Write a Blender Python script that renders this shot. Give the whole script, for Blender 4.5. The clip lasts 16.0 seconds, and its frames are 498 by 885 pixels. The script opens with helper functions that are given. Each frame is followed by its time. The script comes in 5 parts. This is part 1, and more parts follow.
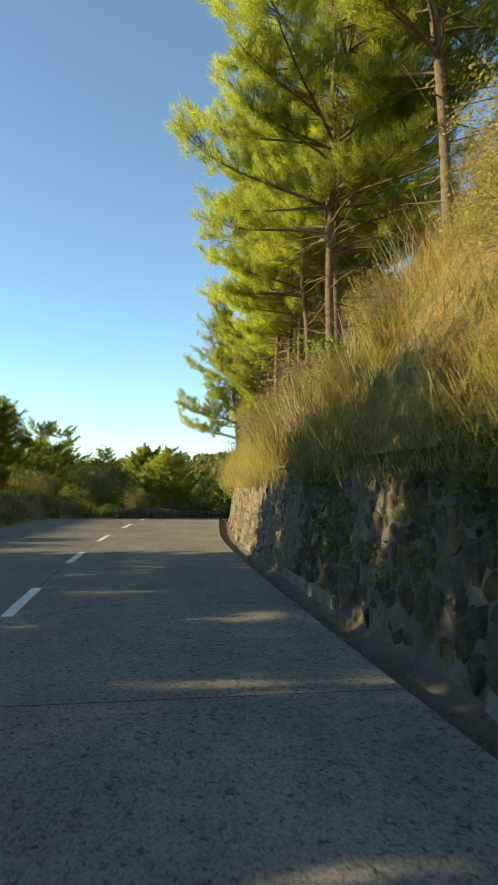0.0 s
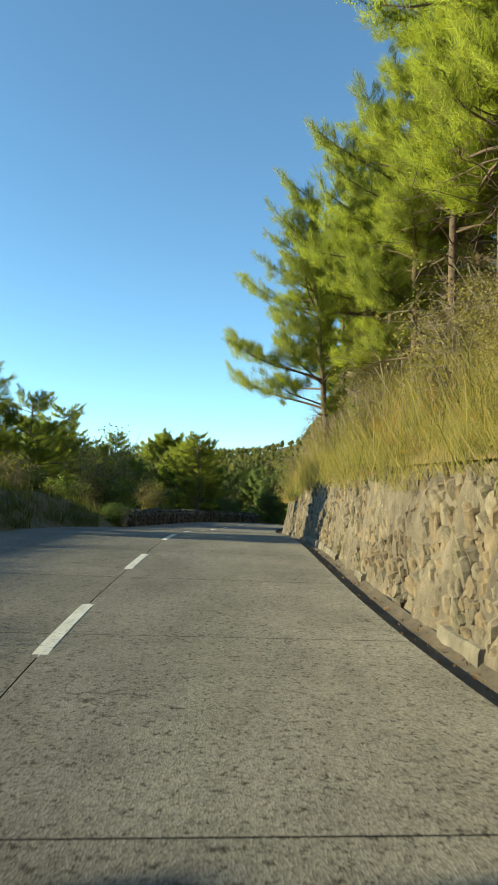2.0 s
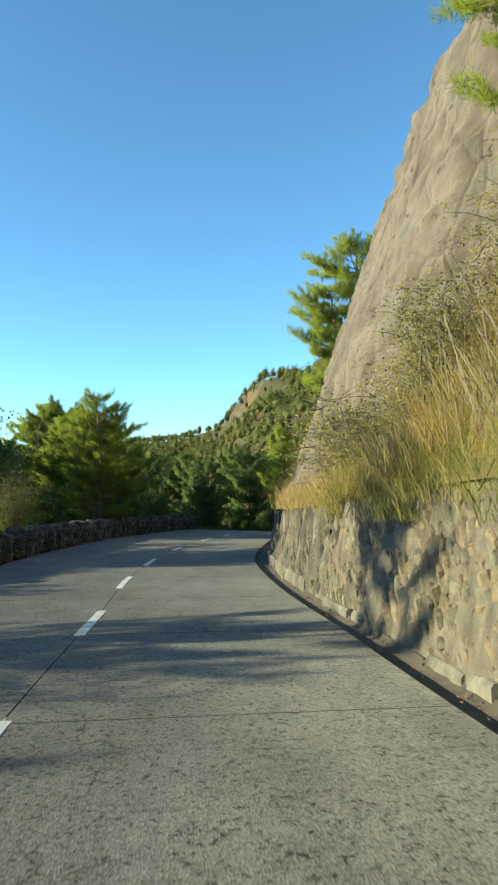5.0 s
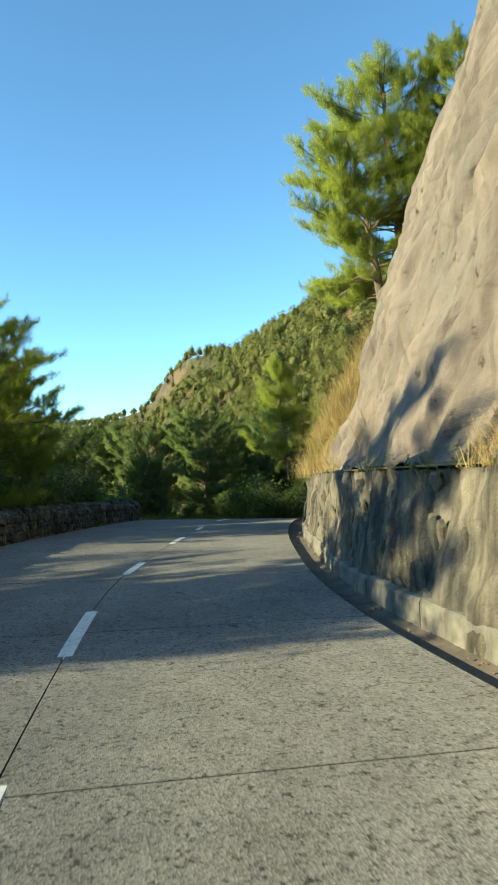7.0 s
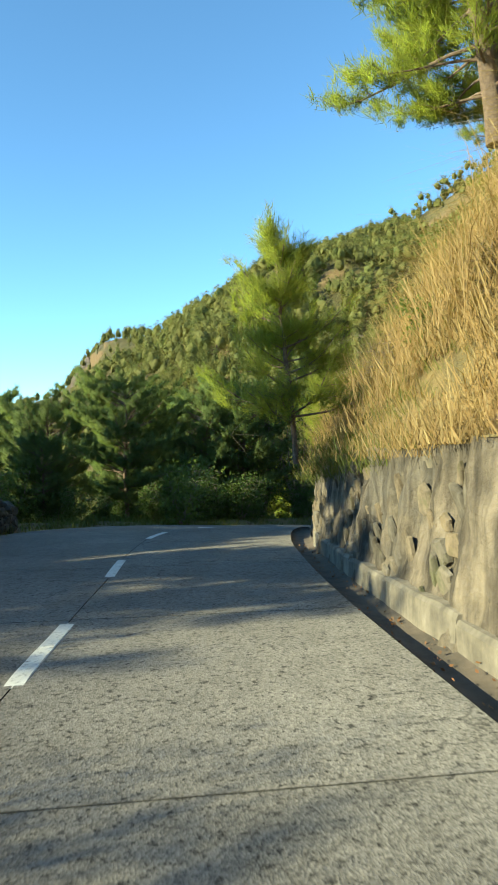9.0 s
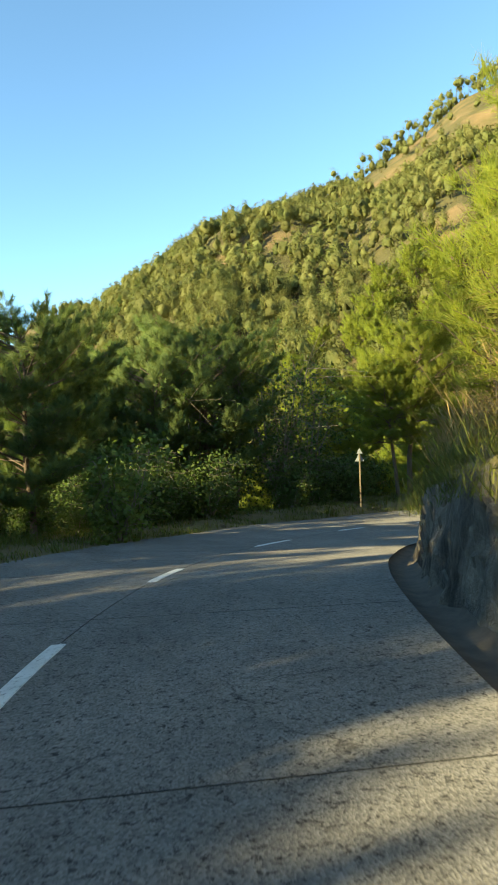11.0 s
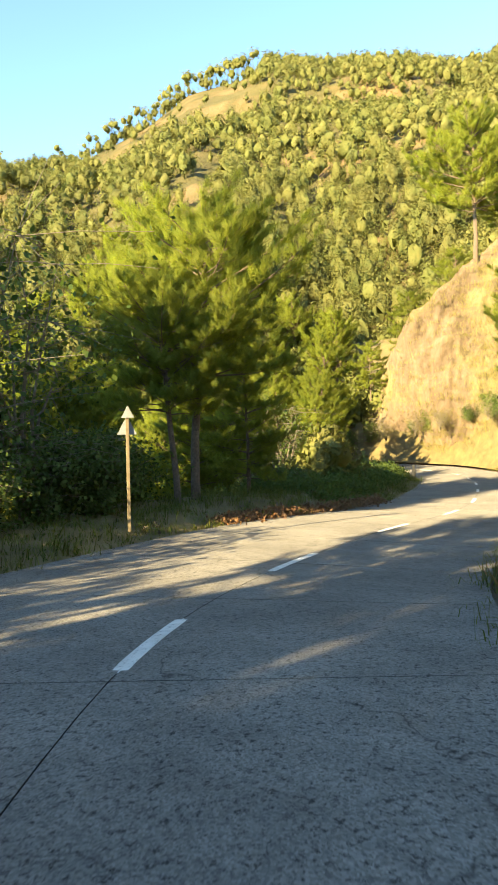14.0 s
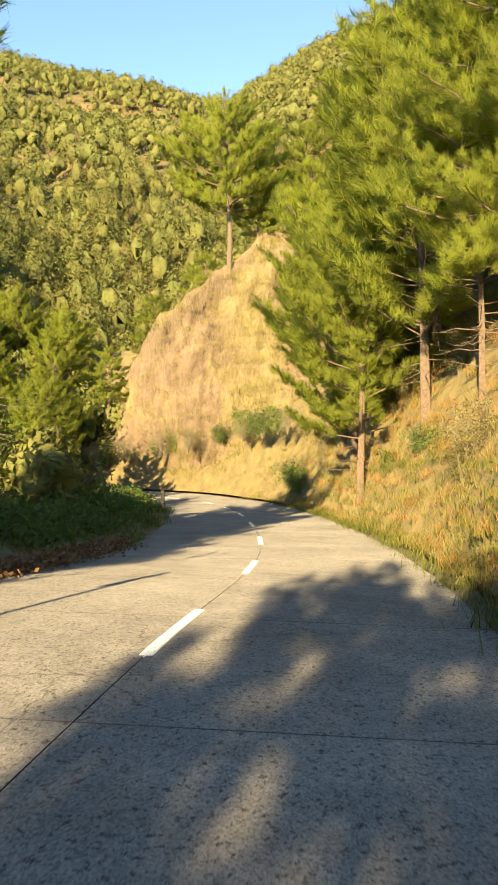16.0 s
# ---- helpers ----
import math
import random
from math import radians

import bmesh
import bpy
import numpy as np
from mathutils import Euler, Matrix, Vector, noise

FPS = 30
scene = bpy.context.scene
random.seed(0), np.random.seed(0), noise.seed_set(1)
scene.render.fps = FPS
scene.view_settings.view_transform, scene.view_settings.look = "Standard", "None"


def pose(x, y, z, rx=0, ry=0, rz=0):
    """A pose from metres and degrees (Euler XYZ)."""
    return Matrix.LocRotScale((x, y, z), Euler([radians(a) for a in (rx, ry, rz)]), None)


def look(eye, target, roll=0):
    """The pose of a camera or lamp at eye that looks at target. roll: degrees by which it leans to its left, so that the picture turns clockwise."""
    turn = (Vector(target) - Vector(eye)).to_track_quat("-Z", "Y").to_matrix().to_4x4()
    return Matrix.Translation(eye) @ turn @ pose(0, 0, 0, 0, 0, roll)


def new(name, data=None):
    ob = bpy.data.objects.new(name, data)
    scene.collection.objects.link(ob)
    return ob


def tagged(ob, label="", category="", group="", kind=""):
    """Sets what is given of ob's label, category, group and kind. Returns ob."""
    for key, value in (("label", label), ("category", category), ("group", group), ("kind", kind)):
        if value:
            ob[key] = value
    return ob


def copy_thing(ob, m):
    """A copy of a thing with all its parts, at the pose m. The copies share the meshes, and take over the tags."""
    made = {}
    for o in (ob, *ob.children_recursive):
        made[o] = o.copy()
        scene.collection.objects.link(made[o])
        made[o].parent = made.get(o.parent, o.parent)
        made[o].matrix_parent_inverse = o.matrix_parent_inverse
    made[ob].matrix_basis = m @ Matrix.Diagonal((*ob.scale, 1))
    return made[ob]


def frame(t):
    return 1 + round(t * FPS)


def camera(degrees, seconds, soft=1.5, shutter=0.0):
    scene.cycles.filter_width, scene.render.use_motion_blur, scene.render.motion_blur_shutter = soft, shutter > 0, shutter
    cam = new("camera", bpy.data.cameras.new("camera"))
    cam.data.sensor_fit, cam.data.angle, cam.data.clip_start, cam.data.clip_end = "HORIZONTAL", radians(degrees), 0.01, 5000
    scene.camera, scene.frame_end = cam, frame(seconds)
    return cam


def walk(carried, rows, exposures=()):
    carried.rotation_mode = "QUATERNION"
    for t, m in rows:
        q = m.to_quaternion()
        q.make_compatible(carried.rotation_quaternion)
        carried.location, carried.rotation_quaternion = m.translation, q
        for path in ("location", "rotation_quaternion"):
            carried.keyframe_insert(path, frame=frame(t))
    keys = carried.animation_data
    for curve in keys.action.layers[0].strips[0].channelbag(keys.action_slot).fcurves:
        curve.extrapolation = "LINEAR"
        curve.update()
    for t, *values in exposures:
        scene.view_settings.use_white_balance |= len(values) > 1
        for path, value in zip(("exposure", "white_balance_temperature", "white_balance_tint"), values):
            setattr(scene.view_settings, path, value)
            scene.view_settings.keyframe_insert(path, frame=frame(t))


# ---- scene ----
cam = camera(39.14, 16.0, 1.6, 0.1)
# seconds, place in metres, turn in degrees
ROWS = [
    (0.0, 0.000, -0.000, 1.500, 94.01, -0.01, 0.00),
    (0.5, -0.647, 3.314, 1.501, 94.54, -1.12, 1.68),
    (1.0, -1.251, 6.702, 1.522, 94.67, -1.67, 2.36),
    (1.5, -1.822, 10.219, 1.602, 94.61, -1.79, 2.43),
    (2.0, -2.305, 13.571, 1.603, 93.75, -2.01, 1.23),
    (2.5, -2.748, 17.069, 1.588, 92.84, -1.01, -0.71),
    (3.0, -3.054, 20.706, 1.620, 93.09, -0.04, -1.90),
    (3.5, -3.292, 24.260, 1.651, 93.55, 0.34, -2.87),
    (4.0, -3.476, 27.606, 1.716, 93.49, 0.11, -3.69),
    (4.5, -3.556, 31.177, 1.777, 93.23, -0.04, -4.45),
    (7.0, -4.273, 48.199, 0.988, 91.25, 1.97, -11.61),
    (7.5, -4.075, 51.389, 0.853, 91.64, 1.65, -12.95),
    (8.0, -3.696, 54.454, 0.753, 90.87, 1.57, -15.14),
    (8.5, -3.149, 57.475, 0.663, 90.37, 1.67, -17.24),
    (9.0, -2.653, 60.321, 0.582, 90.05, 1.66, -18.20),
    (9.5, -2.116, 63.204, 0.505, 89.38, 2.30, -18.62),
    (12.0, 2.164, 76.842, -0.054, 86.07, 3.82, -27.20),
    (12.5, 3.296, 79.426, -0.334, 85.03, 2.97, -30.29),
    (13.0, 4.653, 81.951, -0.695, 85.72, 2.46, -34.63),
    (13.5, 6.272, 84.348, -1.052, 86.37, 2.57, -39.67),
    (14.0, 8.128, 86.517, -1.459, 86.32, 2.56, -44.93),
    (14.5, 10.197, 88.562, -1.826, 86.71, 1.93, -50.77),
    (15.0, 12.439, 90.365, -2.193, 86.83, 1.45, -55.76),
    (15.5, 14.852, 91.975, -2.535, 87.28, 0.79, -61.18),
    (16.0, 17.477, 93.443, -2.840, 88.21, -0.14, -66.32),
]
EXPOSURES = [(0.0, 1.2, 8500, -5), (0.5, 1.15, 7900, -7), (1.2, 1.13, 7500, -10), (2.0, 1.06, 7000, -13), (3.0, 1.0, 6600, -14), (4.5, 1.05, 6200, -17), (7.5, 1.34, 6500, -15), (8.5, 1.38, 6600, -14), (9.5, 1.4, 6100, -16), (12.0, 1.92, 8500, -6), (14.0, 2.2, 8300, -2), (15.0, 2.03, 8400, 0), (16.0, 1.84, 8500, 3)]
walk(cam, [(t, pose(x, y, z, rx, ry, rz)) for t, x, y, z, rx, ry, rz in ROWS], EXPOSURES)

# ---- light ----
SUN_EL, SUN_AZ = 18.5, 187.0
sun_way = Vector((math.cos(radians(SUN_AZ)) * math.cos(radians(SUN_EL)), math.sin(radians(SUN_AZ)) * math.cos(radians(SUN_EL)), math.sin(radians(SUN_EL))))
world = bpy.data.worlds.new("world")
scene.world = world
world.use_nodes = True
wn = world.node_tree
sky = wn.nodes.new("ShaderNodeTexSky")
sky.sky_type, sky.sun_disc = "NISHITA", False
sky.sun_elevation, sky.sun_rotation = radians(SUN_EL), math.atan2(sun_way.x, sun_way.y) % (2 * math.pi)
sky.altitude, sky.air_density, sky.dust_density, sky.ozone_density = 2400, 1.0, 0.0, 3.8
wn.links.new(sky.outputs[0], wn.nodes["Background"].inputs[0])
wn.nodes["Background"].inputs[1].default_value = 0.15
lamp = bpy.data.lights.new("sun", "SUN")
lamp.energy, lamp.angle, lamp.color = 5.0, radians(0.53), (1.0, 0.84, 0.60)
sun = new("sun", lamp)
sun.matrix_world = look(sun_way * 300, (0, 0, 0))


# ---- materials ----
def rgb(c):
    return (c[0], c[1], c[2], 1.0)


class Nodes:
    """A small builder for one Principled material."""

    def __init__(self, name, rough=0.8, metal=0.0, spec=0.3):
        self.m = bpy.data.materials.new(name)
        self.m.use_nodes = True
        self.t = self.m.node_tree
        self.b = self.t.nodes["Principled BSDF"]
        self.b.inputs["Roughness"].default_value = rough
        self.b.inputs["Metallic"].default_value = metal
        self.b.inputs["Specular IOR Level"].default_value = spec
        self.b.inputs["Diffuse Roughness"].default_value = 0.8
        self.geo = self.t.nodes.new("ShaderNodeNewGeometry")
        self.tc = self.t.nodes.new("ShaderNodeTexCoord")
        self.pos = self.geo.outputs["Position"]

    def node(self, kind, **sets):
        n = self.t.nodes.new(kind)
        for k, v in sets.items():
            setattr(n, k, v)
        return n

    def link(self, a, b):
        self.t.links.new(a, b)

    def stretch(self, scale):
        n = self.node("ShaderNodeMapping")
        n.inputs["Scale"].default_value = scale
        self.link(self.pos, n.inputs["Vector"])
        return n.outputs[0]

    def noise(self, scale, detail=4, rough=0.6, vector=None, distort=0.0):
        n = self.node("ShaderNodeTexNoise")
        n.inputs["Scale"].default_value, n.inputs["Detail"].default_value, n.inputs["Roughness"].default_value = scale, detail, rough
        n.inputs["Distortion"].default_value = distort
        self.link(vector or self.pos, n.inputs["Vector"])
        return n.outputs["Fac"]

    def voronoi(self, scale, feature="F1", vector=None, out="Distance"):
        n = self.node("ShaderNodeTexVoronoi", feature=feature)
        n.inputs["Scale"].default_value = scale
        self.link(vector or self.pos, n.inputs["Vector"])
        return n.outputs[out]

    def ramp(self, fac, *stops):
        n = self.node("ShaderNodeValToRGB")
        e = n.color_ramp.elements
        while len(e) < len(stops):
            e.new(0.5)
        for k, (p, c) in zip(e, stops):
            k.position, k.color = p, rgb(c if not isinstance(c, (int, float)) else (c, c, c))
        self.link(fac, n.inputs[0])
        return n.outputs[0]

    def mix(self, fac, a, b, how="MIX"):
        n = self.node("ShaderNodeMix", data_type="RGBA", blend_type=how)
        for sock, v in ((n.inputs[0], fac), (n.inputs[6], a), (n.inputs[7], b)):
            if isinstance(v, (int, float)):
                sock.default_value = v
            elif isinstance(v, tuple):
                sock.default_value = rgb(v)
            else:
                self.link(v, sock)
        return n.outputs[2]

    def colour(self, c):
        self.link(c, self.b.inputs["Base Color"])
        return self

    def bump(self, height, strength=0.4, distance=0.02):
        n = self.node("ShaderNodeBump")
        n.inputs["Strength"].default_value, n.inputs["Distance"].default_value = strength, distance
        self.link(height, n.inputs["Height"])
        self.link(n.outputs[0], self.b.inputs["Normal"])
        return self

    def island(self):
        return self.geo.outputs["Random Per Island"]

    def any(self):
        return self.node("ShaderNodeObjectInfo").outputs["Random"]


def concrete_road():
    m = Nodes("road_concrete", 0.9, spec=0.2)
    base = m.ramp(m.noise(0.45, 5), (0.3, (0.172, 0.157, 0.138)), (0.7, (0.242, 0.221, 0.193)))
    base = m.mix(0.5, base, m.ramp(m.any(), (0, 0.9), (1, 1.06)), "MULTIPLY")
    pebble = m.voronoi(72, out="Color")
    base = m.mix(0.72, base, m.ramp(pebble, (0.1, 0.42), (0.5, 1.0), (0.92, 1.5)), "MULTIPLY")
    pits = m.ramp(m.noise(19, 5, 0.75), (0.385, 0.16), (0.445, 1.0))
    base = m.mix(0.85, base, pits, "MULTIPLY")
    chips = m.ramp(m.noise(5.5, 3, 0.6), (0.27, 0.3), (0.31, 1.0))
    base = m.mix(0.8, base, chips, "MULTIPLY")
    base = m.mix(0.5, base, m.ramp(m.noise(4, 4, 0.7), (0.3, 0.75), (0.7, 1.15)), "MULTIPLY")
    bent = m.node("ShaderNodeVectorMath", operation="MULTIPLY_ADD")
    wob = m.node("ShaderNodeTexNoise")
    wob.inputs["Scale"].default_value, wob.inputs["Detail"].default_value = 1.6, 4
    m.link(m.pos, wob.inputs["Vector"])
    m.link(wob.outputs["Color"], bent.inputs[0])
    bent.inputs[1].default_value = (0.9, 0.9, 0.9)
    m.link(m.pos, bent.inputs[2])
    crack = m.ramp(m.voronoi(0.42, "DISTANCE_TO_EDGE", bent.outputs[0]), (0.0, 0.25), (0.006, 1.0))
    base = m.mix(m.ramp(m.noise(0.3, 2), (0.5, 0.0), (0.58, 0.8)), base, m.mix(1.0, base, crack, "MULTIPLY"))
    stain = m.ramp(m.noise(1.2, 6, 0.7, m.stretch((1, 0.35, 1))), (0.35, 0.74), (0.6, 1.0))
    base = m.mix(0.8, base, stain, "MULTIPLY")
    m.colour(base)
    return m.bump(m.mix(0.5, m.voronoi(72), m.noise(19, 5, 0.75)), 0.4, 0.012).m


def white_paint():
    m = Nodes("road_paint", 0.7)
    wear = m.ramp(m.noise(22, 6, 0.75), (0.36, 0.0), (0.46, 1.0))
    m.colour(m.mix(wear, (0.25, 0.23, 0.2), m.ramp(m.noise(3, 4), (0.3, (0.55, 0.53, 0.48)), (0.7, (0.74, 0.72, 0.66)))))
    return m.bump(m.noise(30, 3), 0.4, 0.01).m


def stone(name, cols, moss=0.0):
    m = Nodes(name, 0.88, spec=0.25)
    r = m.mix(0.5, m.island(), m.any(), "ADD")
    c = m.ramp(r, *[(i / (len(cols) - 1), k) for i, k in enumerate(cols)])
    c = m.mix(0.7, c, m.ramp(m.noise(9, 6, 0.7), (0.28, 0.38), (0.72, 1.35)), "MULTIPLY")
    streak = m.ramp(m.noise(2.2, 5, 0.65, m.stretch((1, 1, 0.18))), (0.38, 0.32), (0.58, 1.08))
    c = m.mix(0.75, c, streak, "MULTIPLY")
    if moss:
        c = m.mix(m.ramp(m.noise(1.1, 5, 0.7), (0.54, 0.0), (0.66, moss)), c, (0.07, 0.085, 0.02))
    m.colour(c)
    return m.bump(m.noise(24, 6, 0.7), 0.8, 0.03).m


def plain(name, a, b, scale=4.0, rough=0.85, bump=0.5, bscale=30.0, depth=0.01, streaks=0.0, extra=None, dark=0.4):
    m = Nodes(name, rough)
    c = m.ramp(m.noise(scale, 6, 0.65), (0.3, a), (0.7, b))
    if extra:
        c = m.mix(m.ramp(m.noise(scale * 0.37, 4, 0.6), (0.5, 0.0), (0.62, extra[1])), c, extra[0])
    if streaks:
        c = m.mix(streaks, c, m.ramp(m.noise(2.5, 5, 0.65, m.stretch((1, 1, 0.15))), (0.38, dark), (0.58, 1.1)), "MULTIPLY")
    m.colour(c)
    return m.bump(m.noise(bscale, 5, 0.7), bump, depth).m


def rock(name, a, b):
    """Weathered rock: broad tones, vertical stains, fine cracks and pits."""
    m = Nodes(name, 0.9, spec=0.2)
    c = m.ramp(m.noise(0.8, 6, 0.65), (0.3, a), (0.7, b))
    c = m.mix(0.7, c, m.ramp(m.noise(1.3, 5, 0.65, m.stretch((1, 1, 0.2))), (0.36, 0.5), (0.58, 1.1)), "MULTIPLY")
    c = m.mix(m.ramp(m.noise(0.45, 5, 0.7, distort=0.8), (0.52, 0.0), (0.64, 0.6)), c, (0.19, 0.17, 0.14))
    c = m.mix(0.85, c, m.ramp(m.noise(3.2, 3, 0.6), (0.29, 0.35), (0.35, 1.0)), "MULTIPLY")
    bent = m.node("ShaderNodeVectorMath", operation="ADD")
    m.link(m.stretch((0.8, 0.8, 0.45)), bent.inputs[0])
    m.link(m.node("ShaderNodeTexNoise").outputs["Color"], bent.inputs[1])
    crack = m.voronoi(0.9, "DISTANCE_TO_EDGE", bent.outputs[0])
    c = m.mix(0.2, c, m.ramp(crack, (0.0, 0.25), (0.03, 1.0)), "MULTIPLY")
    m.colour(c)
    return m.bump(m.mix(0.4, m.noise(5, 7, 0.72), m.ramp(crack, (0.0, 0.0), (0.06, 1.0))), 1.0, 0.09).m


def leafy(name, cols, trans=0.35, rough=0.6, scale=1.3, single=1.0):
    """Foliage: colour by island and by place, with light let through the blades."""
    m = Nodes(name, rough, spec=0.25)
    pick = m.island() if single == 1.0 else m.mix(0.45, m.ramp(m.noise(scale * 1.7, 3, 0.6), (0.3, 0.0), (0.7, 1.0)), m.ramp(m.noise(2.2, 3, 0.7), (0.3, 0.0), (0.7, 1.0)))
    r = m.ramp(pick, *[(i / (len(cols) - 1), k) for i, k in enumerate(cols)])
    c = m.mix(0.55, r, m.ramp(m.noise(scale, 4), (0.3, 0.6), (0.7, 1.35)), "MULTIPLY")
    c = m.mix(0.5, c, m.ramp(m.any(), (0, 0.8), (1, 1.2)), "MULTIPLY")
    m.colour(c)
    if single != 1.0:
        m.bump(m.noise(2.0, 4, 0.7), 0.7, 0.4)
    t = m.node("ShaderNodeBsdfTranslucent")
    m.link(m.mix(0.5, c, (0.9, 1.0, 0.45), "MULTIPLY"), t.inputs[0])
    x = m.node("ShaderNodeMixShader")
    x.inputs[0].default_value = trans
    m.link(m.b.outputs[0], x.inputs[1])
    m.link(t.outputs[0], x.inputs[2])
    m.link(x.outputs[0], m.t.nodes["Material Output"].inputs[0])
    return m.m


M_ROAD, M_PAINT = concrete_road(), white_paint()
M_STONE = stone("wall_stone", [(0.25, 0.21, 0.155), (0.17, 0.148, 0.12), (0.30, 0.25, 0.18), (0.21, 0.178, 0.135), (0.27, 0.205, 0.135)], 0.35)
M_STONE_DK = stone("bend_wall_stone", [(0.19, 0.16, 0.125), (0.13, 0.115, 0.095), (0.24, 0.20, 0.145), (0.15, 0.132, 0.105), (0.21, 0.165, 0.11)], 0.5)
M_PARAPET = stone("parapet_stone", [(0.12, 0.11, 0.10), (0.2, 0.18, 0.15), (0.09, 0.09, 0.08)], 0.5)
M_MORTAR = plain("mortar", (0.13, 0.108, 0.082), (0.24, 0.198, 0.148), 3.0, streaks=0.6, bump=1.0, bscale=11, depth=0.07)
M_RENDER = plain("rough_render", (0.12, 0.098, 0.075), (0.275, 0.228, 0.168), 2.6, bump=1.0, bscale=9, depth=0.12, streaks=1.0, extra=((0.12, 0.11, 0.095), 0.7), dark=0.32)
M_KERB = plain("kerb_concrete", (0.12, 0.105, 0.085), (0.27, 0.235, 0.18), 3.5, bump=0.7, bscale=18, streaks=0.6)
M_GUTTER = plain("gutter_dirt", (0.055, 0.047, 0.037), (0.13, 0.102, 0.076), 3.0, bump=0.6, bscale=40)
M_JOINT = plain("joint_tar", (0.03, 0.03, 0.03), (0.07, 0.065, 0.055), 6.0)
M_ROCK = rock("bare_rock", (0.16, 0.124, 0.10), (0.255, 0.198, 0.158))
M_CLIFF = plain("cliff_rock", (0.145, 0.10, 0.062), (0.235, 0.165, 0.105), 0.4, bump=1.0, bscale=1.0, depth=0.4, streaks=0.35, extra=((0.25, 0.21, 0.08), 0.5))
M_CRAG = plain("crag_rock", (0.085, 0.065, 0.05), (0.19, 0.14, 0.105), 0.12, bump=1.0, bscale=0.35, depth=1.5, streaks=0.3, extra=((0.15, 0.14, 0.05), 0.7))
M_SOIL = plain("bank_soil", (0.10, 0.085, 0.04), (0.22, 0.16, 0.07), 1.2, bump=0.8, bscale=8, depth=0.05)
M_EARTH = plain("valley_ground", (0.06, 0.07, 0.02), (0.17, 0.15, 0.05), 0.05, bump=0.5, bscale=2, depth=0.1)
M_HILL = plain("hill_ground", (0.08, 0.075, 0.028), (0.15, 0.12, 0.045), 0.08, bump=1.0, bscale=0.5, depth=1.6, extra=((0.24, 0.155, 0.075), 0.85))
M_BARK = plain("pine_bark", (0.10, 0.07, 0.05), (0.24, 0.17, 0.12), 12, bump=0.9, bscale=18, depth=0.03)
M_TWIG = plain("grey_twig", (0.15, 0.12, 0.09), (0.28, 0.23, 0.17), 8, bump=0.4)
M_NEEDLE = leafy("pine_needles", [(0.21, 0.255, 0.052), (0.33, 0.365, 0.066), (0.27, 0.315, 0.056), (0.42, 0.405, 0.08)], 0.68)
M_NEEDLE_DK = leafy("dark_pine_needles", [(0.13, 0.19, 0.07), (0.18, 0.24, 0.078), (0.24, 0.27, 0.072)], 0.5)
M_LEAF = leafy("shrub_leaves", [(0.08, 0.125, 0.032), (0.13, 0.185, 0.045), (0.11, 0.145, 0.034)], 0.4)
# Mossy stones, darkened to stand for the tree shade on this stretch of wall.
M_STONE_MOSS_SHADE = stone("moss_and_shade_stone", [(0.13, 0.115, 0.085), (0.085, 0.085, 0.07), (0.17, 0.135, 0.085), (0.10, 0.095, 0.075), (0.19, 0.125, 0.06)], 0.9)
M_LEAF_LT = leafy("light_leaves", [(0.16, 0.22, 0.05), (0.22, 0.27, 0.07), (0.13, 0.185, 0.04)], 0.5)
M_GOLD = leafy("dry_grass", [(0.37, 0.29, 0.095), (0.31, 0.26, 0.08), (0.23, 0.22, 0.065), (0.42, 0.34, 0.14)], 0.5)
M_BRACKEN = leafy("dead_bracken", [(0.34, 0.17, 0.05), (0.42, 0.24, 0.08), (0.24, 0.12, 0.04)], 0.45)
M_REED = leafy("straw", [(0.42, 0.30, 0.13), (0.34, 0.22, 0.09), (0.48, 0.37, 0.18)], 0.4)
M_GRASS = leafy("green_grass", [(0.09, 0.12, 0.02), (0.14, 0.16, 0.03), (0.19, 0.17, 0.04)], 0.4)
M_WOODS = leafy("far_foliage", [(0.135, 0.16, 0.052), (0.205, 0.22, 0.066), (0.27, 0.25, 0.084), (0.17, 0.19, 0.058)], 0.4, 0.9, 0.09, 0.0)
M_LITTER = leafy("leaf_litter", [(0.20, 0.09, 0.04), (0.28, 0.15, 0.07), (0.13, 0.07, 0.04)], 0.1)
# Sign plates are really paler; their shade is mixed into this grey.
M_SIGN_SHADE = plain("sign_metal_in_shade", (0.22, 0.22, 0.21), (0.36, 0.36, 0.34), 5, rough=0.5)
M_POST = plain("post_wood", (0.17, 0.13, 0.08), (0.26, 0.2, 0.12), 10, bump=0.4)
M_WALLPAINT = plain("house_wall", (0.5, 0.48, 0.44), (0.65, 0.63, 0.58), 2)
M_ROOF = plain("tin_roof", (0.45, 0.46, 0.46), (0.62, 0.63, 0.63), 2, rough=0.5)


